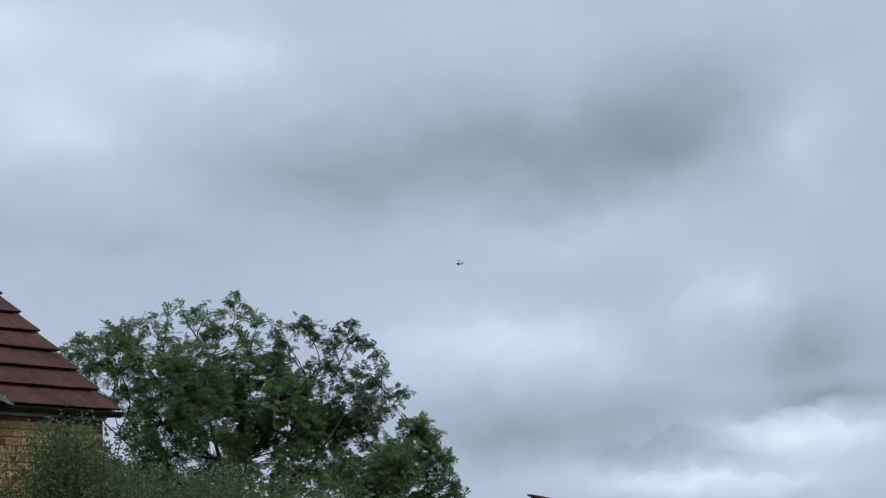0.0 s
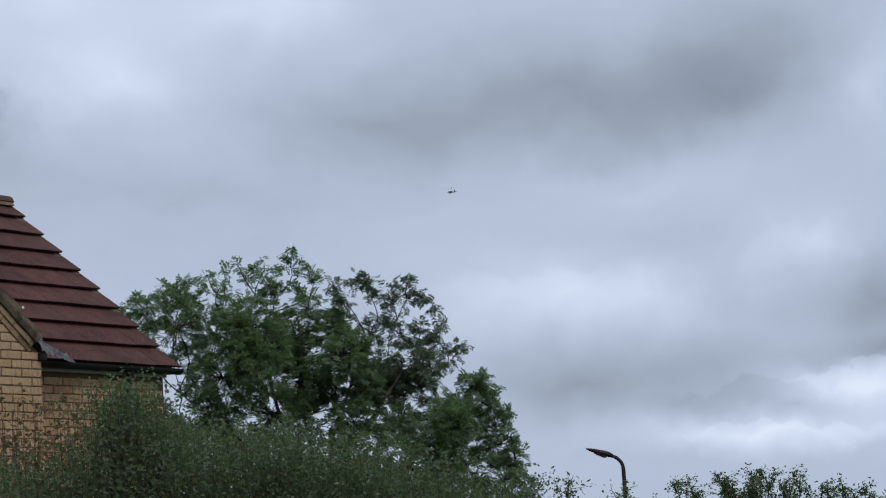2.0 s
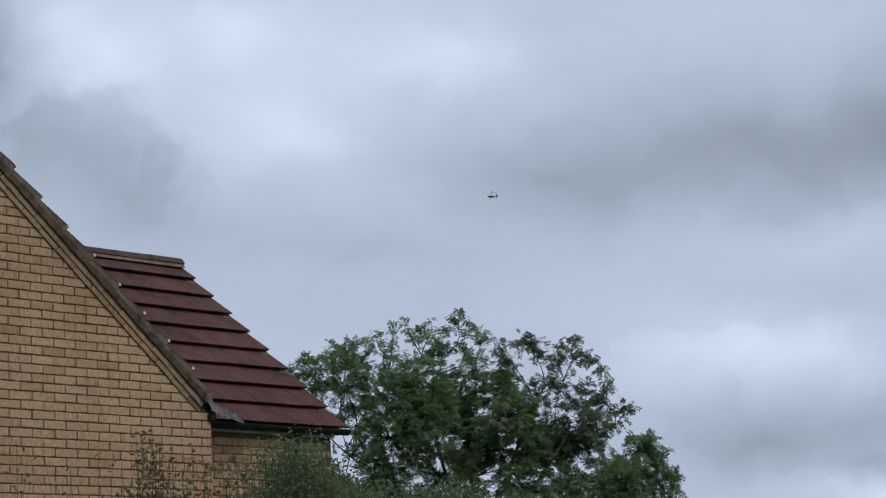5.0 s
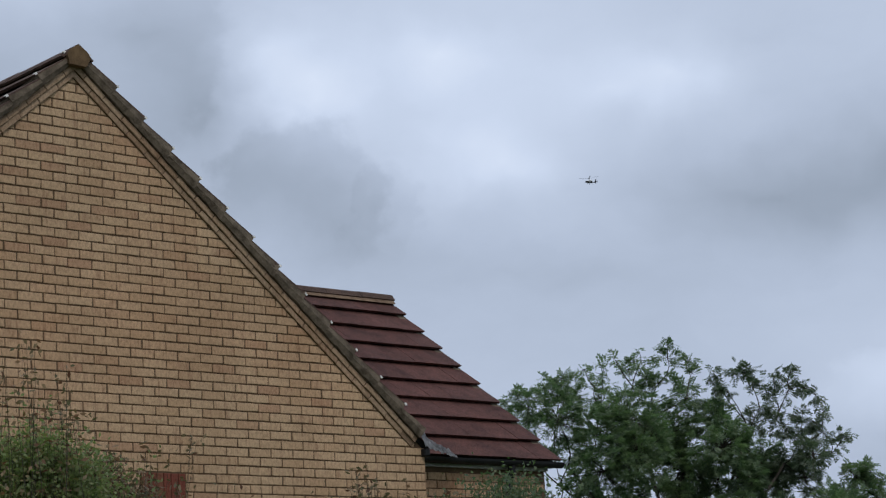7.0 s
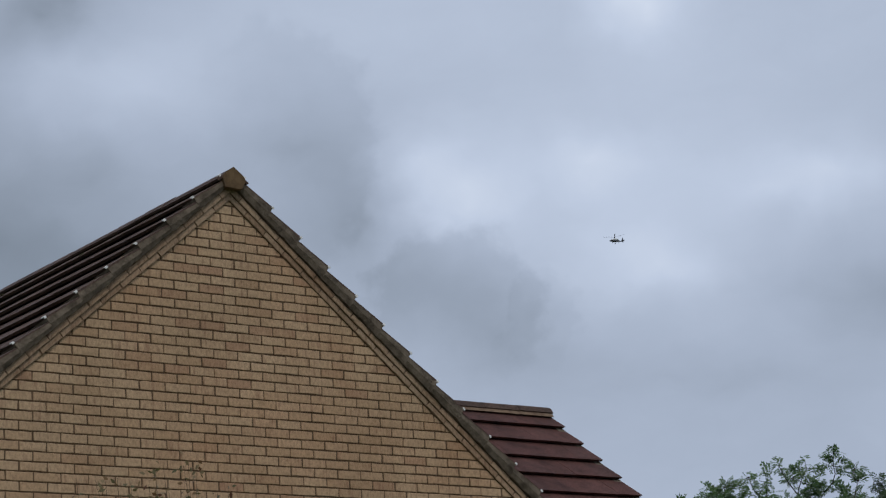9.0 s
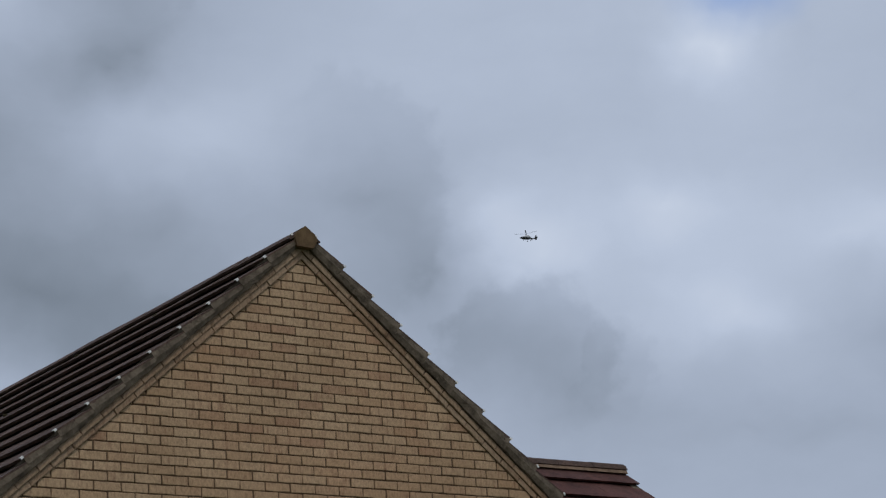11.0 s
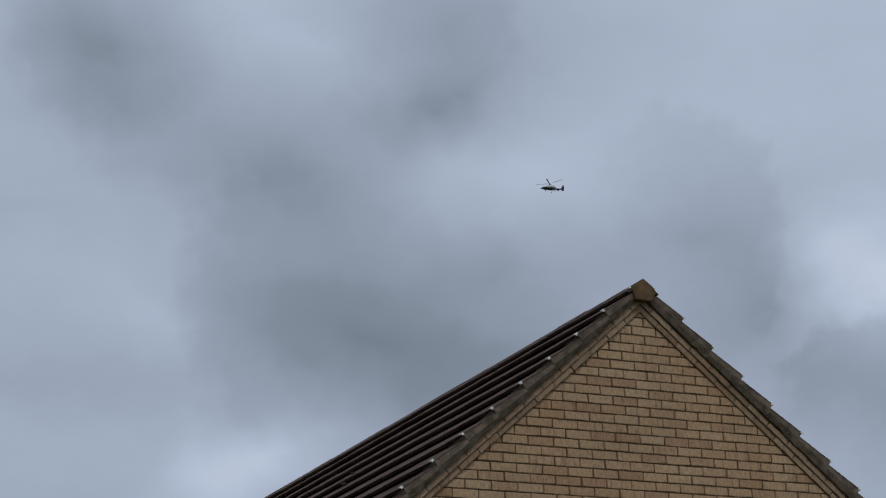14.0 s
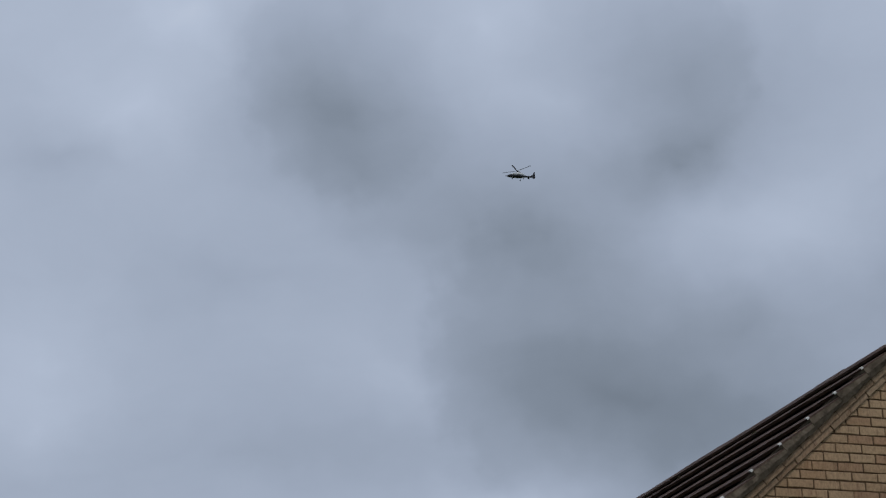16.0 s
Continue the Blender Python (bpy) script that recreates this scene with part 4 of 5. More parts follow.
def build_ash():
    rng = np.random.default_rng(11)
    rnd = random.Random(11)
    base = EYE + TREE_D * toward(TREE_AZ, 0)
    base.z = 0
    right = Vector((math.cos(radians(TREE_AZ)), -math.sin(radians(TREE_AZ)), 0))
    away = toward(TREE_AZ, 0)
    tree = thing("ash_tree", "broad green ash tree with a deeply notched, wind-blown open crown", "tree", base)
    bm = bmesh.new()
    tube(bm, [(0, 0, -0.1), (0.05, 0, 0.6), (0.02, 0.05, 1.4), (-0.03, 0.02, 2.2), (0, 0, 3.0)], [0.24, 0.17, 0.15, 0.12, 0.08], 10)
    boughs = []

    def at(az, el, depth=0.0):
        """A place in the crown by bearing and elevation from the garden side."""
        u = (az - TREE_AZ) * TREE_D * radians(1)
        return right * u + away * depth + Vector((0, 0, 1.6 + TREE_D * math.tan(radians(el))))

    def bough(az, el, clumps, shade=ASH):
        """A limb that forks towards clumps of foliage: bearing, elevation, radius, depth, fullness."""
        h = at(az, el)
        mid = Vector((0, 0, 2.4)).lerp(h, 0.5) + Vector((rnd.uniform(-.2, .2), rnd.uniform(-.2, .2), 0.1))
        tube(bm, [(0, 0, 1.9), mid, h], [0.05, 0.03, 0.016], 7)
        wood = bmesh.new()
        tufts = []
        forks = [Vector()]
        places = sorted(((at(caz, cel, dep * 1.8 + rnd.uniform(-.25, .25)) - h, r, full * (1.8 if cel < 6 else 1.15 if cel < 7.2 else 0.78)) for caz, cel, r, dep, full in clumps), key=lambda q: q[0].length)
        for c, r, full in places:
            # each branch leaves the nearest fork below it
            root = min(forks, key=lambda q: (q - c).length + 2.0 * max(0, (q - c).xy.length - 0.8 * (c.z - q.z)))
            forks.append(c)
            span = c - root
            bend = Vector((rnd.uniform(-.18, .18), rnd.uniform(-.18, .18), rnd.uniform(-.2, .0))) * span.length
            thick = 0.007 + 0.006 * min(1, span.length)
            tube(wood, [root, root + span * 0.35 + bend * 0.8, root + span * 0.7 + bend * 0.7, c], [thick, thick * 0.85, thick * 0.65, 0.005], 5, cap=False)
            for _ in range(max(4, int(full * (175 if r > 0.17 else 180) * r * r + 3))):
                way = Vector(unit(rng, 1)[0])
                q = way * r * (rnd.random() ** 0.42)
                q.z *= 0.9
                knot = c + q
                p = knot + h
                # windows of sky open between the sprays
                gap = noise.noise((p.dot(right) * 2.8, p.dot(away) * 0.4, p.z * 2.8)) + 0.5 * noise.noise((p.dot(right) * 7.0, 7.0, p.z * 7.0))
                if gap < (-0.26 if full < 1.5 else -0.4) and r > 0.17:
                    continue
                tube(wood, [c + q * 0.03, c.lerp(knot, 0.55) + Vector((0, 0, -0.015)), knot], [0.005, 0.004, 0.002], 3, cap=False)
                tufts.append((knot, way, rnd.randint(5, 8)))
                # a few whippy shoots stand out beyond the clump
                if rnd.random() < 0.1 and r > 0.1:
                    end = knot + way * 0.1 + Vector((0, 0, 0.03))
                    tube(wood, [knot, end], [0.003, 0.002], 3, cap=False)
                    tufts.append((end, way, 3))
        made = part("bough", wood, BARK, tree)
        made.location = h
        leaf_mesh("leaves", ash_leaves(rng, tufts, 0.046), shade, made, "small pointed leaflets in feathery tufts")
        boughs.append((made, h))

    bough(45.3, 6.2, [(43.8, 7.4, .36, .2, 1.6), (44.4, 7.9, .36, -.2, 1.6), (45.2, 8.1, .32, .1, 1.3), (44.8, 8.3, .23, 0, .8), (45.3, 8.6, .21, .1, .6), (45.7, 8.05, .24, .2, 1),
                      (45.2, 7.3, .49, -.3, 2.2), (46.1, 7.3, .45, .3, 2), (45.6, 6.55, .32, .2, .8), (44.9, 6.6, .24, .3, .5), (45.1, 5.7, .36, .3, .7), (45.1, 4.9, .32, .2, .5), (44.4, 5.6, .4, .6, 1.2), (44.1, 8.25, .11, 0, .5), (45.7, 5.3, .38, 0, .8), (44.7, 4.6, .38, .3, .9), (46.0, 4.5, .36, -.2, .9)])
    bough(47.2, 7.1, [(45.95, 8.8, .18, 0, .8), (46.4, 8.75, .19, .2, .9), (46.8, 8.95, .11, 0, .7), (46.2, 8.3, .21, -.1, .6), (47.1, 8.8, .1, .1, .8), (47.5, 8.85, .19, 0, 1.6), (47.55, 8.5, .18, .2, 1.2),
                      (48.2, 8.85, .14, -.1, .9), (48.25, 9.2, .06, 0, 1), (48.75, 8.85, .09, .1, 1), (48.8, 8.45, .06, 0, 1), (47.9, 8.3, .18, .1, .8), (48.4, 8.05, .21, .1, 1), (46.7, 7.8, .3, -.2, 1.8), (47.65, 7.75, .3, .2, 1.8), (48.6, 7.7, .26, -.1, 1.8), (47.2, 8.2, .22, 0, 1.2), (46.3, 7.9, .26, .1, 1.6)])
    bough(48.2, 5.6, [(47, 7.1, .49, -.4, 2), (48.05, 7, .49, .2, 2.2), (46.3, 5.9, .45, -.4, 1.8), (47.25, 6.2, .53, -.5, 2.6), (48.3, 5.95, .49, .2, 2.4), (49.3, 7.1, .36, 0, 2.2), (49.4, 6.35, .45, -.5, 2.6), (50.3, 6.1, .4, .2, 2.4),
                      (49.3, 7.55, .21, .2, 1), (49.2, 5.45, .36, .3, 1.2), (46.3, 5, .4, .3, .7), (47.5, 4.95, .49, -.3, 1), (48.5, 4.9, .4, -.2, .8), (49.9, 5.4, .36, -.3, 1.6), (49.6, 4.55, .4, -.5, 1.4), (46.1, 6.7, .32, .4, 1)])
    bough(50.1, 6.7, [(49.3, 8.35, .11, 0, 1.6), (49.45, 8.1, .07, 0, 1.4), (50, 8.45, .13, 0, 1.3), (50.2, 8.25, .13, .1, 1.3), (50.3, 7.95, .09, 0, 1.5), (49.6, 7.85, .11, -.1, 1.3), (50.9, 8.25, .06, 0, 1.8), (50.65, 7.95, .1, .1, 1.4),
                      (50.9, 7.75, .08, 0, 1.4), (51.3, 7.9, .15, 0, 1.6), (51.6, 8, .1, .1, 1.4), (51.35, 8.3, .05, 0, .8), (51.95, 7.65, .06, 0, 1), (50.45, 7.35, .13, -.1, 1.8), (50.3, 7, .15, .1, 1.5), (51, 7.35, .18, 0, 1)], ASHDARK)
    bough(51.0, 5.9, [(51.1, 6.9, .23, .1, 1.5), (51.6, 7.1, .11, .1, 1), (52.2, 7.25, .07, 0, 1.8), (51.9, 7, .09, .1, 1.4), (52.1, 6.7, .11, 0, 1.8), (51.65, 6.5, .11, .1, 1.6), (52.6, 6.5, .07, 0, 1.5), (52.45, 6.3, .07, 0, 1.2),
                      (52.3, 6.15, .09, .1, 1.5), (51.35, 6.3, .16, 0, .9), (49.7, 6.95, .16, .2, .7), (51.75, 6, .24, -.3, 1.9), (50.85, 5.8, .36, .2, 2), (51.5, 5.5, .26, .1, 1.6), (49.85, 6.55, .2, .3, 1)], ASHDARK)
    bough(52.2, 4.3, [(52.8, 5.5, .21, 0, 1.8), (53.25, 5.55, .13, .1, 1.4), (53.45, 5.2, .11, 0, 1.3), (52.75, 4.95, .23, .2, 1.4), (53.35, 4.85, .18, 0, 1.3), (53.85, 4.7, .08, .1, 1.2), (53.7, 4.45, .1, 0, 1), (52.15, 4.85, .28, -.2, 1.6), (51.1, 4.9, .36, .3, .9),
                      (50.6, 4.5, .32, -.3, 1), (52.1, 4.25, .36, -.6, 2.6), (53.15, 4.35, .24, .1, 1.2), (53.8, 4.05, .11, 0, 1), (51.5, 4.2, .32, .2, 1.2), (53.4, 3.85, .28, .2, 1.2), (53.9, 3.5, .2, 0, .9)])
    bough(48.4, 3.2, [(44.3, 3, .6, .2, .9), (46, 2.8, .7, -.5, 1), (48, 2.6, .7, .5, 1), (50.2, 2.3, .7, -.4, 1), (52.4, 2.3, .6, .2, 1), (53.6, 2.9, .4, 0, 1), (45.4, 3.8, .45, -.6, .8),
                      (46.6, 4.1, .5, .4, .8), (48, 3.9, .55, -.4, .9), (49.4, 3.6, .6, .4, 1), (51, 3.4, .6, -.4, 1.1), (52.5, 3.4, .5, .2, 1.1)])
    part("trunk", bm, BARK, tree, smooth=True)
    return tree, boughs


def shrub(name, label, category, base, sprays, material, seed, leaf=0.022, group="", loose=0.03, stout=1.0):
    """A shrub of arching shoots; sprays are (top, spread, shoots, leaves per shoot)."""
    rng = np.random.default_rng(seed)
    rnd = random.Random(seed)
    plant = thing(name, label, category, base, group)
    bm = bmesh.new()
    c, d, w = [], [], []
    for top, spread, shoots, per in sprays:
        top = Vector(top) - Vector(base)
        for _ in range(shoots):
            tip = top + Vector((rnd.gauss(0, spread), rnd.gauss(0, spread), -abs(rnd.gauss(0, spread * 0.9))))
            foot = Vector((tip.x * 0.55 + rnd.uniform(-.15, .15), tip.y * 0.55 + rnd.uniform(-.15, .15), 0))
            mid = foot.lerp(tip, 0.6) + Vector((rnd.uniform(-.1, .1), rnd.uniform(-.1, .1), 0.05))
            knee = mid.lerp(tip, 0.6) + Vector((rnd.uniform(-.03, .03), rnd.uniform(-.03, .03), 0.02))
            tube(bm, [foot, mid, knee, tip], [0.005 * stout, 0.0032 * stout, 0.0022 * stout, 0.0012 * stout], 4, cap=False)
            for _ in range(per):
                u = 1 - rnd.random() ** 1.6 * 0.75
                p = mid.lerp(tip, (u - 0.6) / 0.4) if u > 0.6 else foot.lerp(mid, u / 0.6)
                a = unit(rng, 1)[0] * (1, 1, 0.7)
                dd = a / np.linalg.norm(a) * leaf * rnd.uniform(0.7, 1.25)
                s = np.cross(dd, unit(rng, 1)[0])
                s = s / (np.linalg.norm(s) + 1e-9) * leaf * 0.55
                c.append(np.array(p) + dd * 1.3 + rng.normal(size=3) * loose)
                d.append(dd)
                w.append(s)
    part("stem", bm, TWIG, plant)
    leaf_mesh("leaves", (c, d, w), material, plant)
    return plant


def sapling(seed, az, el, spread, shoots, leafy):
    """A far sapling: a stem that forks into leaning shoots with side twigs and small tufts of leaves."""
    rnd, rng = random.Random(300 + seed), np.random.default_rng(300 + seed)
    base = spot(az, 0, 40.0)
    base.z = 0
    top = 1.6 + 40.0 * math.tan(radians(el))
    plant = thing("sapling", "young deciduous sapling with leaning leafy shoots", "tree", base, "saplings beyond the street lamp")
    bm = bmesh.new()
    c, d, w = [], [], []

    def tuft(p, count):
        for _ in range(count):
            a = unit(rng, 1)[0] * (1, 1, 0.6)
            a = a / np.linalg.norm(a) * rnd.uniform(0.02, 0.042)
            q = np.cross(a, unit(rng, 1)[0])
            c.append(np.array(p) + a * 1.2 + rng.normal(size=3) * 0.035)
            d.append(a)
            w.append(q / (np.linalg.norm(q) + 1e-9) * rnd.uniform(0.012, 0.022))

    crotch = Vector((0, 0, top - 1.35))
    tube(bm, [(0, 0, -0.05), (0.02, 0.01, 0.9), crotch], [0.04, 0.032, 0.022], 6)
    for k in range(shoots):
        tip = Vector((rnd.gauss(0, spread), rnd.gauss(0, spread), top - abs(rnd.gauss(0, 0.16)) - 0.35 * rnd.random()))
        foot = crotch + Vector((0, 0, rnd.uniform(-0.5, 0.1)))
        mid = foot.lerp(tip, 0.55) + Vector((rnd.gauss(0, .12), rnd.gauss(0, .12), -0.05))
        bow = mid.lerp(tip, 0.6) + Vector((rnd.gauss(0, .05), rnd.gauss(0, .05), 0.0))
        tube(bm, [foot, mid, bow, tip], [0.016, 0.012, 0.009, 0.005], 5, cap=False)
        for _ in range(leafy):
            u = rnd.random() ** 0.8
            p = mid.lerp(bow, u * 2) if u < 0.5 else bow.lerp(tip, u * 2 - 1)
            if rnd.random() < 0.3:
                out = p + Vector((rnd.gauss(0, .13), rnd.gauss(0, .13), rnd.uniform(-0.02, 0.14)))
                tube(bm, [p, out], [0.006, 0.003], 3, cap=False)
                p = out
            tuft(p, rnd.randint(3, 7))
        for _ in range(leafy // 2):
            tuft(crotch.lerp(mid, rnd.random()) + Vector((rnd.gauss(0, .25), rnd.gauss(0, .25), rnd.uniform(-.35, .1))), 6)
    part("stem", bm, TWIG, plant)
    leaf_mesh("leaves", (c, d, w), HEDGELEAF, plant)


def spot(az, el, dist):
    p = EYE + dist * toward(az, 0)
    p.z = EYE.z + dist * math.tan(radians(el))
    return p


def build_planting():
    boughs = build_ash()[1]
    g = "shrubs of the mixed hedge"
    # dense green shrub before the gable
    b = spot(29.6, 0, 9.0)
    b.z = 0
    shrub("hedge_shrub", "dense green garden shrub with small leaves", "shrub", b,
          [(spot(29.5, 6.5, 9.0), .11, 110, 100), (spot(30.4, 7.4, 9.1), .1, 170, 100), (spot(31.2, 7.7, 9.0), .09, 190, 100), (spot(32.0, 7.1, 9.1), .1, 190, 100), (spot(32.6, 6.1, 9.0), .09, 90, 80), (spot(30.8, 8.6, 9.2), .07, 12, 34), (spot(31.6, 8.3, 9.2), .07, 12, 34)], SHRUBLEAF, 21, 0.0115, group=g, loose=0.035, stout=0.3)
    b = spot(32.6, 0, 9.6)
    b.z = 0
    shrub("rose_shrub", "thin arching shoots with green and brown leaves", "shrub", b,
          [(spot(29.4, 10.1, 8.7), .09, 9, 44), (spot(30.5, 10.3, 8.7), .08, 7, 44), (spot(31.4, 9.5, 8.8), .08, 9, 44), (spot(32.0, 8.6, 8.9), .08, 10, 44), (spot(32.9, 7.2, 9.6), .1, 90, 44), (spot(33.6, 6.5, 9.6), .11, 90, 44), (spot(34.5, 7.4, 9.7), .05, 2, 26), (spot(35.3, 7.6, 9.7), .05, 3, 30), (spot(36.3, 6.7, 9.7), .06, 3, 26), (spot(35.0, 5.6, 9.7), .1, 10, 30)], BROWNLEAF, 22, 0.0145, g, 0.014, 0.6)
    b = spot(39.6, 0, 9.8)
    b.z = 0
    shrub("rose_shrub", "thin arching shoots with green and brown leaves", "shrub", b,
          [(spot(38.0, 6.0, 9.7), .08, 5, 14), (spot(39.7, 6.6, 9.7), .07, 12, 22), (spot(40.1, 6.1, 9.7), .07, 24, 26), (spot(41.4, 5.8, 9.8), .1, 20, 34), (spot(42.4, 5.7, 9.8), .09, 18, 34), (spot(43.3, 5.5, 9.7), .09, 16, 34), (spot(39.0, 4.9, 9.8), .16, 50, 34), (spot(41.0, 5.1, 9.8), .16, 60, 34), (spot(42.3, 4.9, 9.7), .14, 40, 34)], BROWNLEAF, 23, 0.0145, g, 0.014, 0.6)
    for seed, (az, el, dist, n, sp) in enumerate(((40.4, 3.9, 8.6, 110, .17), (43.7, 5.9, 8.8, 70, .08), (44.1, 5.0, 8.9, 110, .1), (46.0, 4.8, 8.6, 130, .17), (48.2, 4.3, 8.6, 150, .17), (50.2, 3.7, 8.6, 140, .17), (52.2, 2.9, 8.6, 110, .16), (42.4, 4.3, 9.0, 100, .16), (35.5, 3.7, 9.0, 110, .17), (37.8, 3.8, 8.8, 110, .17))):
        b = spot(az, 0, dist)
        b.z = 0
        wide = 0.7 if sp > 0.1 else 0.15
        shrub("hedge_shrub", "dark green hedge shrub with fine leaves", "shrub", b,
              [(spot(az - wide, el + 0.1, dist), sp, n, 80), (spot(az + wide, el, dist + 0.2), sp, n, 105)], HEDGELEAF, 40 + seed, 0.0098, g, 0.04, 0.6)
    # saplings and brambles far beyond the road: bearing, height of the tips, spread, shoots, leafiness
    for seed, row in enumerate(((53.9, 3.2, .3, 7, 26), (55.0, 3.2, .35, 6, 9), (56.3, 2.75, .35, 6, 12), (57.5, 2.4, .4, 7, 16), (58.6, 2.8, .4, 9, 22), (59.6, 2.9, .45, 12, 28), (60.7, 2.9, .45, 13, 28),
                                (61.8, 2.5, .45, 9, 22), (63.0, 2.45, .4, 8, 20), (64.2, 2.4, .45, 10, 22), (65.4, 2.35, .45, 11, 24))):
        sapling(seed, *row)
    return boughs


# ---- street lamp ----
def build_lamp():
    D = 55.0
    b = spot(56.72, 0, D)
    b.z = 0
    right = Vector((math.cos(radians(56.7)), -math.sin(radians(56.7)), 0))
    lamp = thing("street_lamp", "dark maroon steel street lamp with a curved arm", "lamp post", b)
    top = 1.6 + D * math.tan(radians(3.42))
    bm = bmesh.new()
    pts, rad = [(0, 0, 0), (0, 0, 1.2), (0, 0, 1.25), (0, 0, top - 0.42)], [0.075, 0.075, 0.055, 0.052]
    for k in range(1, 9):
        a = k / 8 * radians(78)
        pts.append(tuple(-right * 0.36 * (1 - math.cos(a)) + Vector((0, 0, top - 0.42 + 0.36 * math.sin(a)))))
        rad.append(0.05 - 0.001 * k)
    tube(bm, pts, rad, 12)
    part("column", bm, LAMPPAINT, lamp, smooth=True)
    bm = bmesh.new()
    loft(bm, [(0.0, 0, 0.05, 0.045), (0.12, 0.015, 0.10, 0.07), (0.3, 0.02, 0.125, 0.07), (0.55, 0.035, 0.09, 0.045), (0.7, 0.045, 0.03, 0.015)], 12, 2.4)
    head_at = Vector(pts[-1]) + right * 0.04
    m = axes(head_at, -right, Vector((0, 0, 1)).cross(-right), Vector((0, 0, 1)))
    bmesh.ops.transform(bm, matrix=m @ pose(0, 0, 0, 0, -15, 0), verts=bm.verts)
    head = part("lamp_head", bm, LAMPPAINT, lamp, smooth=True)
    bm = bmesh.new()
    loft(bm, [(0.14, -0.05, 0.06, 0.02), (0.2, -0.055, 0.09, 0.04), (0.4, -0.03, 0.085, 0.035), (0.48, -0.02, 0.05, 0.015)], 12, 2.4)
    bmesh.ops.transform(bm, matrix=m @ pose(0, 0, 0, 0, -15, 0), verts=bm.verts)
    part("lens", bm, LAMPGREY, head, "grey lamp cover", smooth=True)


# ---- helicopter: nose towards +x in its own space ----
def build_helicopter():
    heli = thing("helicopter", "dark navy helicopter with silver cowling and enclosed tail fan, flying", "helicopter")
    bm = bmesh.new()
    loft(bm, [(5.9, -0.28, 0.05, 0.04), (5.2, -0.28, 0.3, 0.15), (4.3, -0.26, 0.55, 0.26), (3.2, -0.18, 0.8, 0.42), (1.6, -0.14, 0.92, 0.5), (0.0, -0.12, 0.92, 0.5), (-1.2, -0.05, 0.9, 0.5), (-2.2, 0.02, 0.55, 0.34), (-3.4, 0.12, 0.36, 0.27), (-5.2, 0.2, 0.27, 0.25), (-6.2, 0.24, 0.2, 0.25)], 18, 2.5)
    body = part("fuselage", bm, NAVY, heli, smooth=True)
    bm = bmesh.new()
    loft(bm, [(3.9, 0.15, 0.3, 0.1), (2.9, 0.42, 0.74, 0.36), (1.2, 0.7, 0.82, 0.54), (0.0, 0.82, 0.84, 0.58), (-1.2, 0.74, 0.74, 0.5), (-2.2, 0.5, 0.5, 0.32), (-3.2, 0.4, 0.14, 0.1)], 16, 2.8)
    part("engine_cowling", bm, SILVER, heli, "silver-grey engine cowling and cabin top", smooth=True)
    bm = bmesh.new()
    loft(bm, [(4.7, -0.06, 0.28, 0.14), (4.1, 0.1, 0.52, 0.24), (3.5, 0.2, 0.68, 0.28), (3.2, 0.2, 0.74, 0.26)], 14, 2.5)
    part("windscreen", bm, BLADE, heli, "dark windscreen", smooth=True)
    # enclosed tail fan, fin, stabiliser
    bm = bmesh.new()
    prism(bm, [(-5.4, 0.5), (-5.7, 0.02), (-6.2, -0.34), (-6.75, -0.36), (-7.15, 0.0), (-7.2, 0.55), (-7.05, 0.95), (-7.35, 2.0), (-6.95, 2.05), (-6.3, 0.95), (-5.8, 0.68)], -0.13, 0.13)
    bmesh.ops.bevel(bm, geom=list(bm.edges), offset=0.05, segments=2, affect="EDGES")
    part("tail_fin", bm, NAVY, heli, "swept fin with a round fan housing")
    fan = fan_part(heli)
    bm = bmesh.new()
    box(bm, -5.55, -1.5, 0.3, -4.85, 1.5, 0.36, bevel=0.02)
    stab = part("stabiliser", bm, NAVY, heli)
    for sgn in (-1, 1):
        bm = bmesh.new()
        prism(bm, [(-4.9, 0.1), (-5.7, -0.15), (-5.95, 0.85), (-5.55, 0.9)], 1.5 * sgn - 0.03, 1.5 * sgn + 0.03)
        part("end_plate", bm, NAVY, stab)
    # wheels let down
    for x, y, z in ((3.0, 0, -1.05), (-1.1, 0.95, -1.05), (-1.1, -0.95, -1.05)):
        bm = bmesh.new()
        tube(bm, [(x - 0.1, y * 0.75, -0.5), (x, y, z)], [0.07, 0.05], 8)
        leg = part("leg", bm, SILVER, heli)
        bm = bmesh.new()
        tube(bm, [(x, y - 0.08, z - 0.05), (x, y + 0.08, z - 0.05)], [0.2, 0.2], 14)
        part("wheel", bm, BLADE, leg)
    bm = bmesh.new()
    tube(bm, [(0.35, 0, 1.1), (0.35, 0, 1.95)], [0.2, 0.12], 10)
    part("mast", bm, BLADE, heli)
    rotor = new("rotor")
    rotor.parent = heli
    rotor.location = (0.35, 0, 2.0)
    bm = bmesh.new()
    tube(bm, [(0, 0, -0.12), (0, 0, 0.14)], [0.3, 0.22], 14)
    part("hub", bm, BLADE, rotor)
    for k in range(4):
        bm = bmesh.new()
        secs = []
        for r0, half, droop in ((0.25, 0.09, 0.0), (1.0, 0.12, 0.05), (1.4, 0.23, 0.1), (3.2, 0.24, 0.3), (5.0, 0.23, 0.55), (5.3, 0.12, 0.6)):
            secs.append([bm.verts.new((r0, y, droop + z)) for y, z in ((-half, 0.0), (-half * 0.3, 0.035), (half, 0.01), (-half * 0.3, -0.025))])
        for a, b in zip(secs, secs[1:]):
            for i in range(4):
                bm.faces.new((a[i], a[(i + 1) % 4], b[(i + 1) % 4], b[i]))
        bm.faces.new(secs[0][::-1])
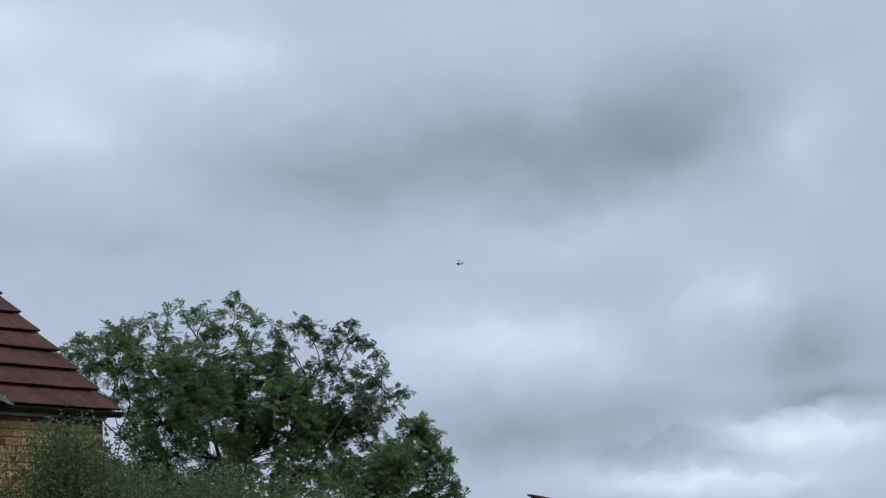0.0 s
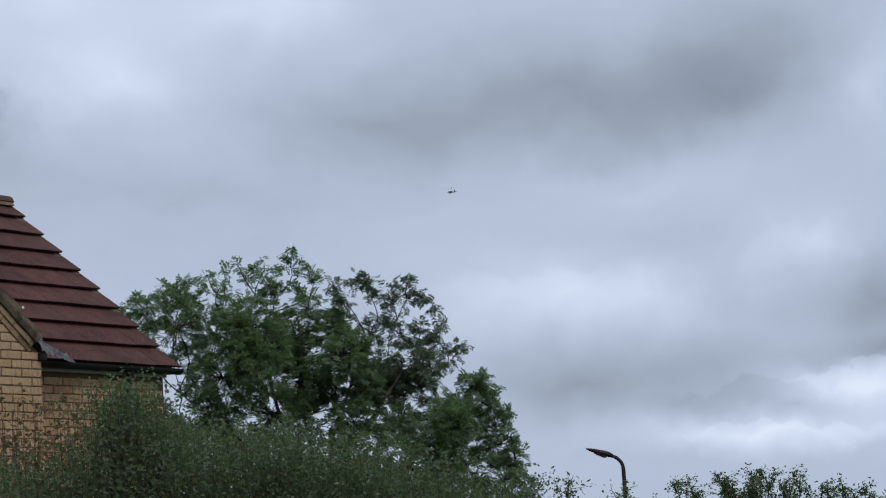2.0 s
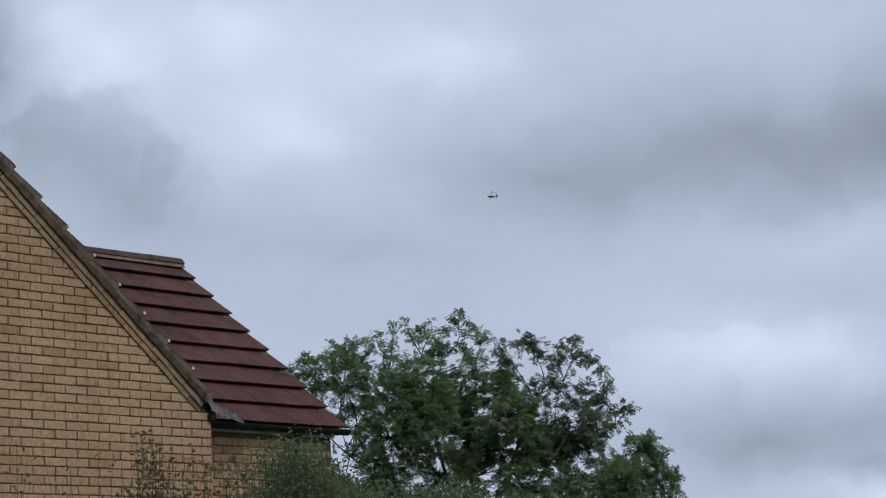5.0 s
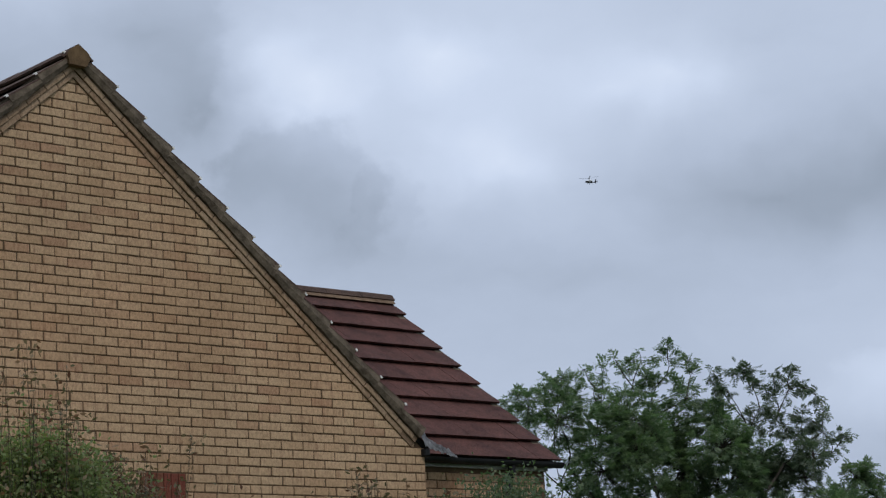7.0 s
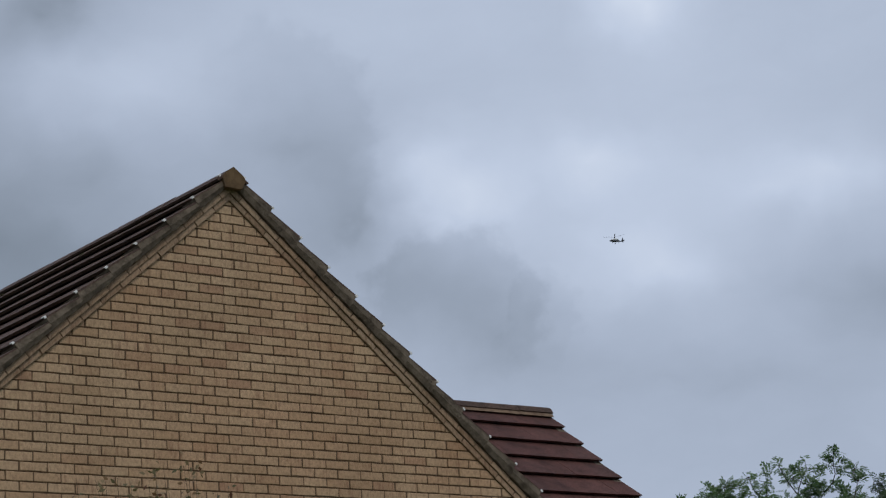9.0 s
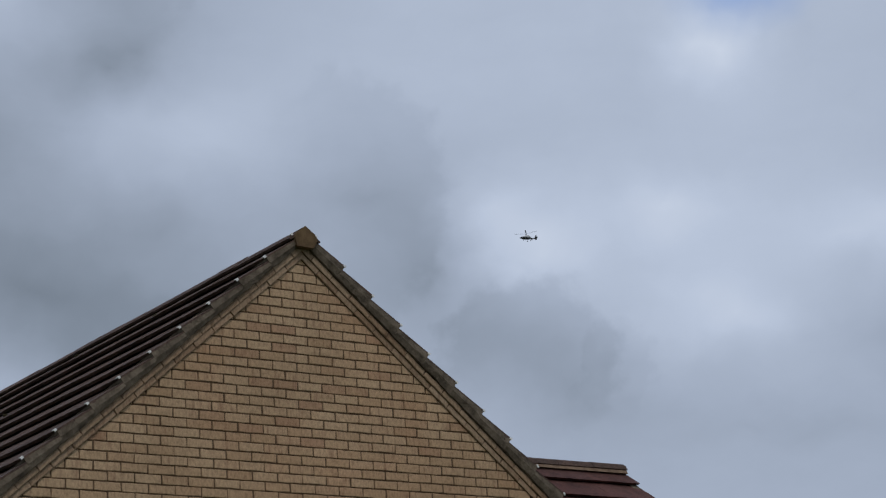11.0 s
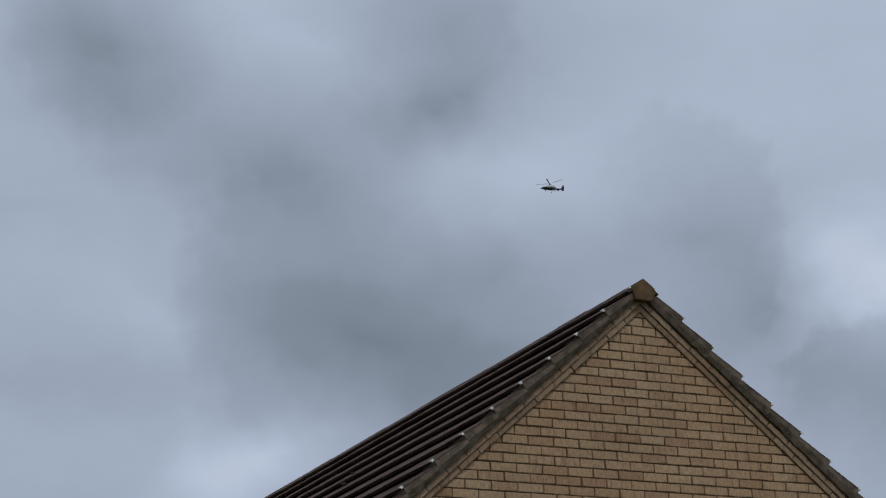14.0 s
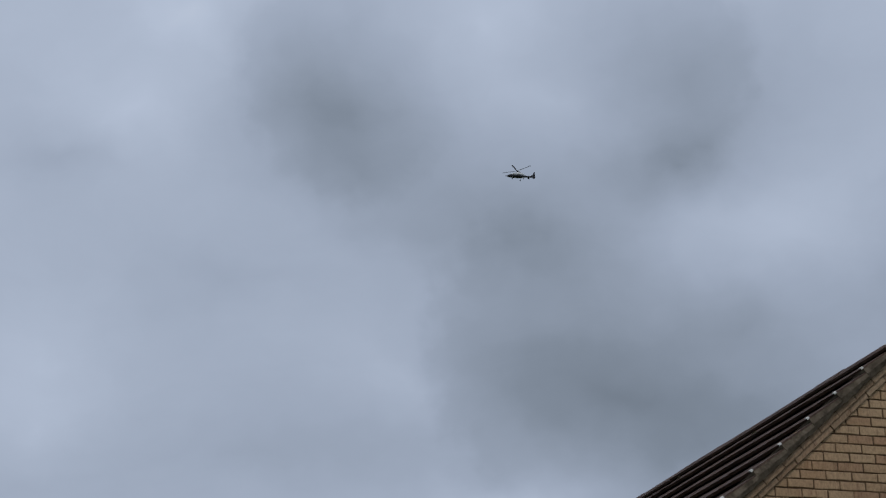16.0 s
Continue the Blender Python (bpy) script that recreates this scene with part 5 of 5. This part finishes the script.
        bm.faces.new(secs[-1])
        bmesh.ops.transform(bm, matrix=pose(0, 0, 0, 0, 0, 90 * k), verts=bm.verts)
        part("rotor_blade", bm, BLADE, rotor)
    return heli, rotor, fan


def fan_part(heli):
    bm = bmesh.new()
    tube(bm, [(-6.5, -0.14, 0.18), (-6.5, 0.14, 0.18)], [0.46, 0.46], 24)
    return part("tail_fan", bm, BLADE, heli, "round tail fan")


# seconds, bearing, elevation, distance of the helicopter
FLIGHT = [
    (0, 54.35, 9.80, 1568),
    (0.5, 53.97, 9.91, 1538),
    (1, 53.57, 10.15, 1509),
    (1.5, 53.09, 10.35, 1480),
    (2, 52.63, 10.62, 1450),
    (2.5, 52.13, 10.89, 1421),
    (3, 51.62, 11.15, 1393),
    (3.5, 51.06, 11.34, 1364),
    (4, 50.50, 11.71, 1335),
    (6.5, 47.24, 13.27, 1195),
    (7, 46.44, 13.69, 1168),
    (7.5, 45.65, 14.06, 1141),
    (8, 44.81, 14.49, 1114),
    (8.5, 43.94, 14.89, 1087),
    (9, 43.03, 15.29, 1061),
    (11.5, 37.52, 17.70, 935),
    (12, 36.22, 18.18, 911),
    (12.5, 34.86, 18.74, 888),
    (13, 33.42, 19.29, 865),
    (13.5, 31.82, 19.87, 843),
    (14, 30.20, 20.48, 821),
    (14.5, 28.45, 21.09, 801),
    (15, 26.57, 21.67, 781),
    (15.5, 24.46, 22.39, 762),
    (16, 22.35, 22.95, 743),
]


def motions(heli, rotor, deck, boughs):
    rows = []
    for t, az, el, dist in FLIGHT:
        p = EYE + dist * toward(az, el)
        rows.append((t, pose(p.x, p.y, p.z, 0, 7.0, 195.0)))
    walk(heli, rows)
    walk(rotor, [(i / 30, pose(0.35, 0, 2.0, 0, 0, 35 - 66 * i)) for i in range(481)])
    for k, (bough, at) in enumerate(boughs):
        rows = []
        for i in range(41):
            t = 0.4 * i
            a = 0.9 * math.sin(2.3 * t + 1.7 * k) + 0.4 * math.sin(5.1 * t + k)
            b = 0.8 * math.sin(1.9 * t + 2.1 * k + 1)
            rows.append((t, pose(at.x, at.y, at.z, a, b, 0.5 * a)))
        walk(bough, rows)
    drift = toward(36, 0) * -0.006 * DECK_R
    walk(deck, [(t, Matrix.Translation(EYE + drift * (t - 8))) for t in (0.0, 4.0, 8.0, 12.0, 16.0)])


build_ground()
cloud_deck = build_clouds()
build_lamp()
helicopter, main_rotor, _ = build_helicopter()
tree_boughs = build_planting()
build_house()
motions(helicopter, main_rotor, cloud_deck, tree_boughs)
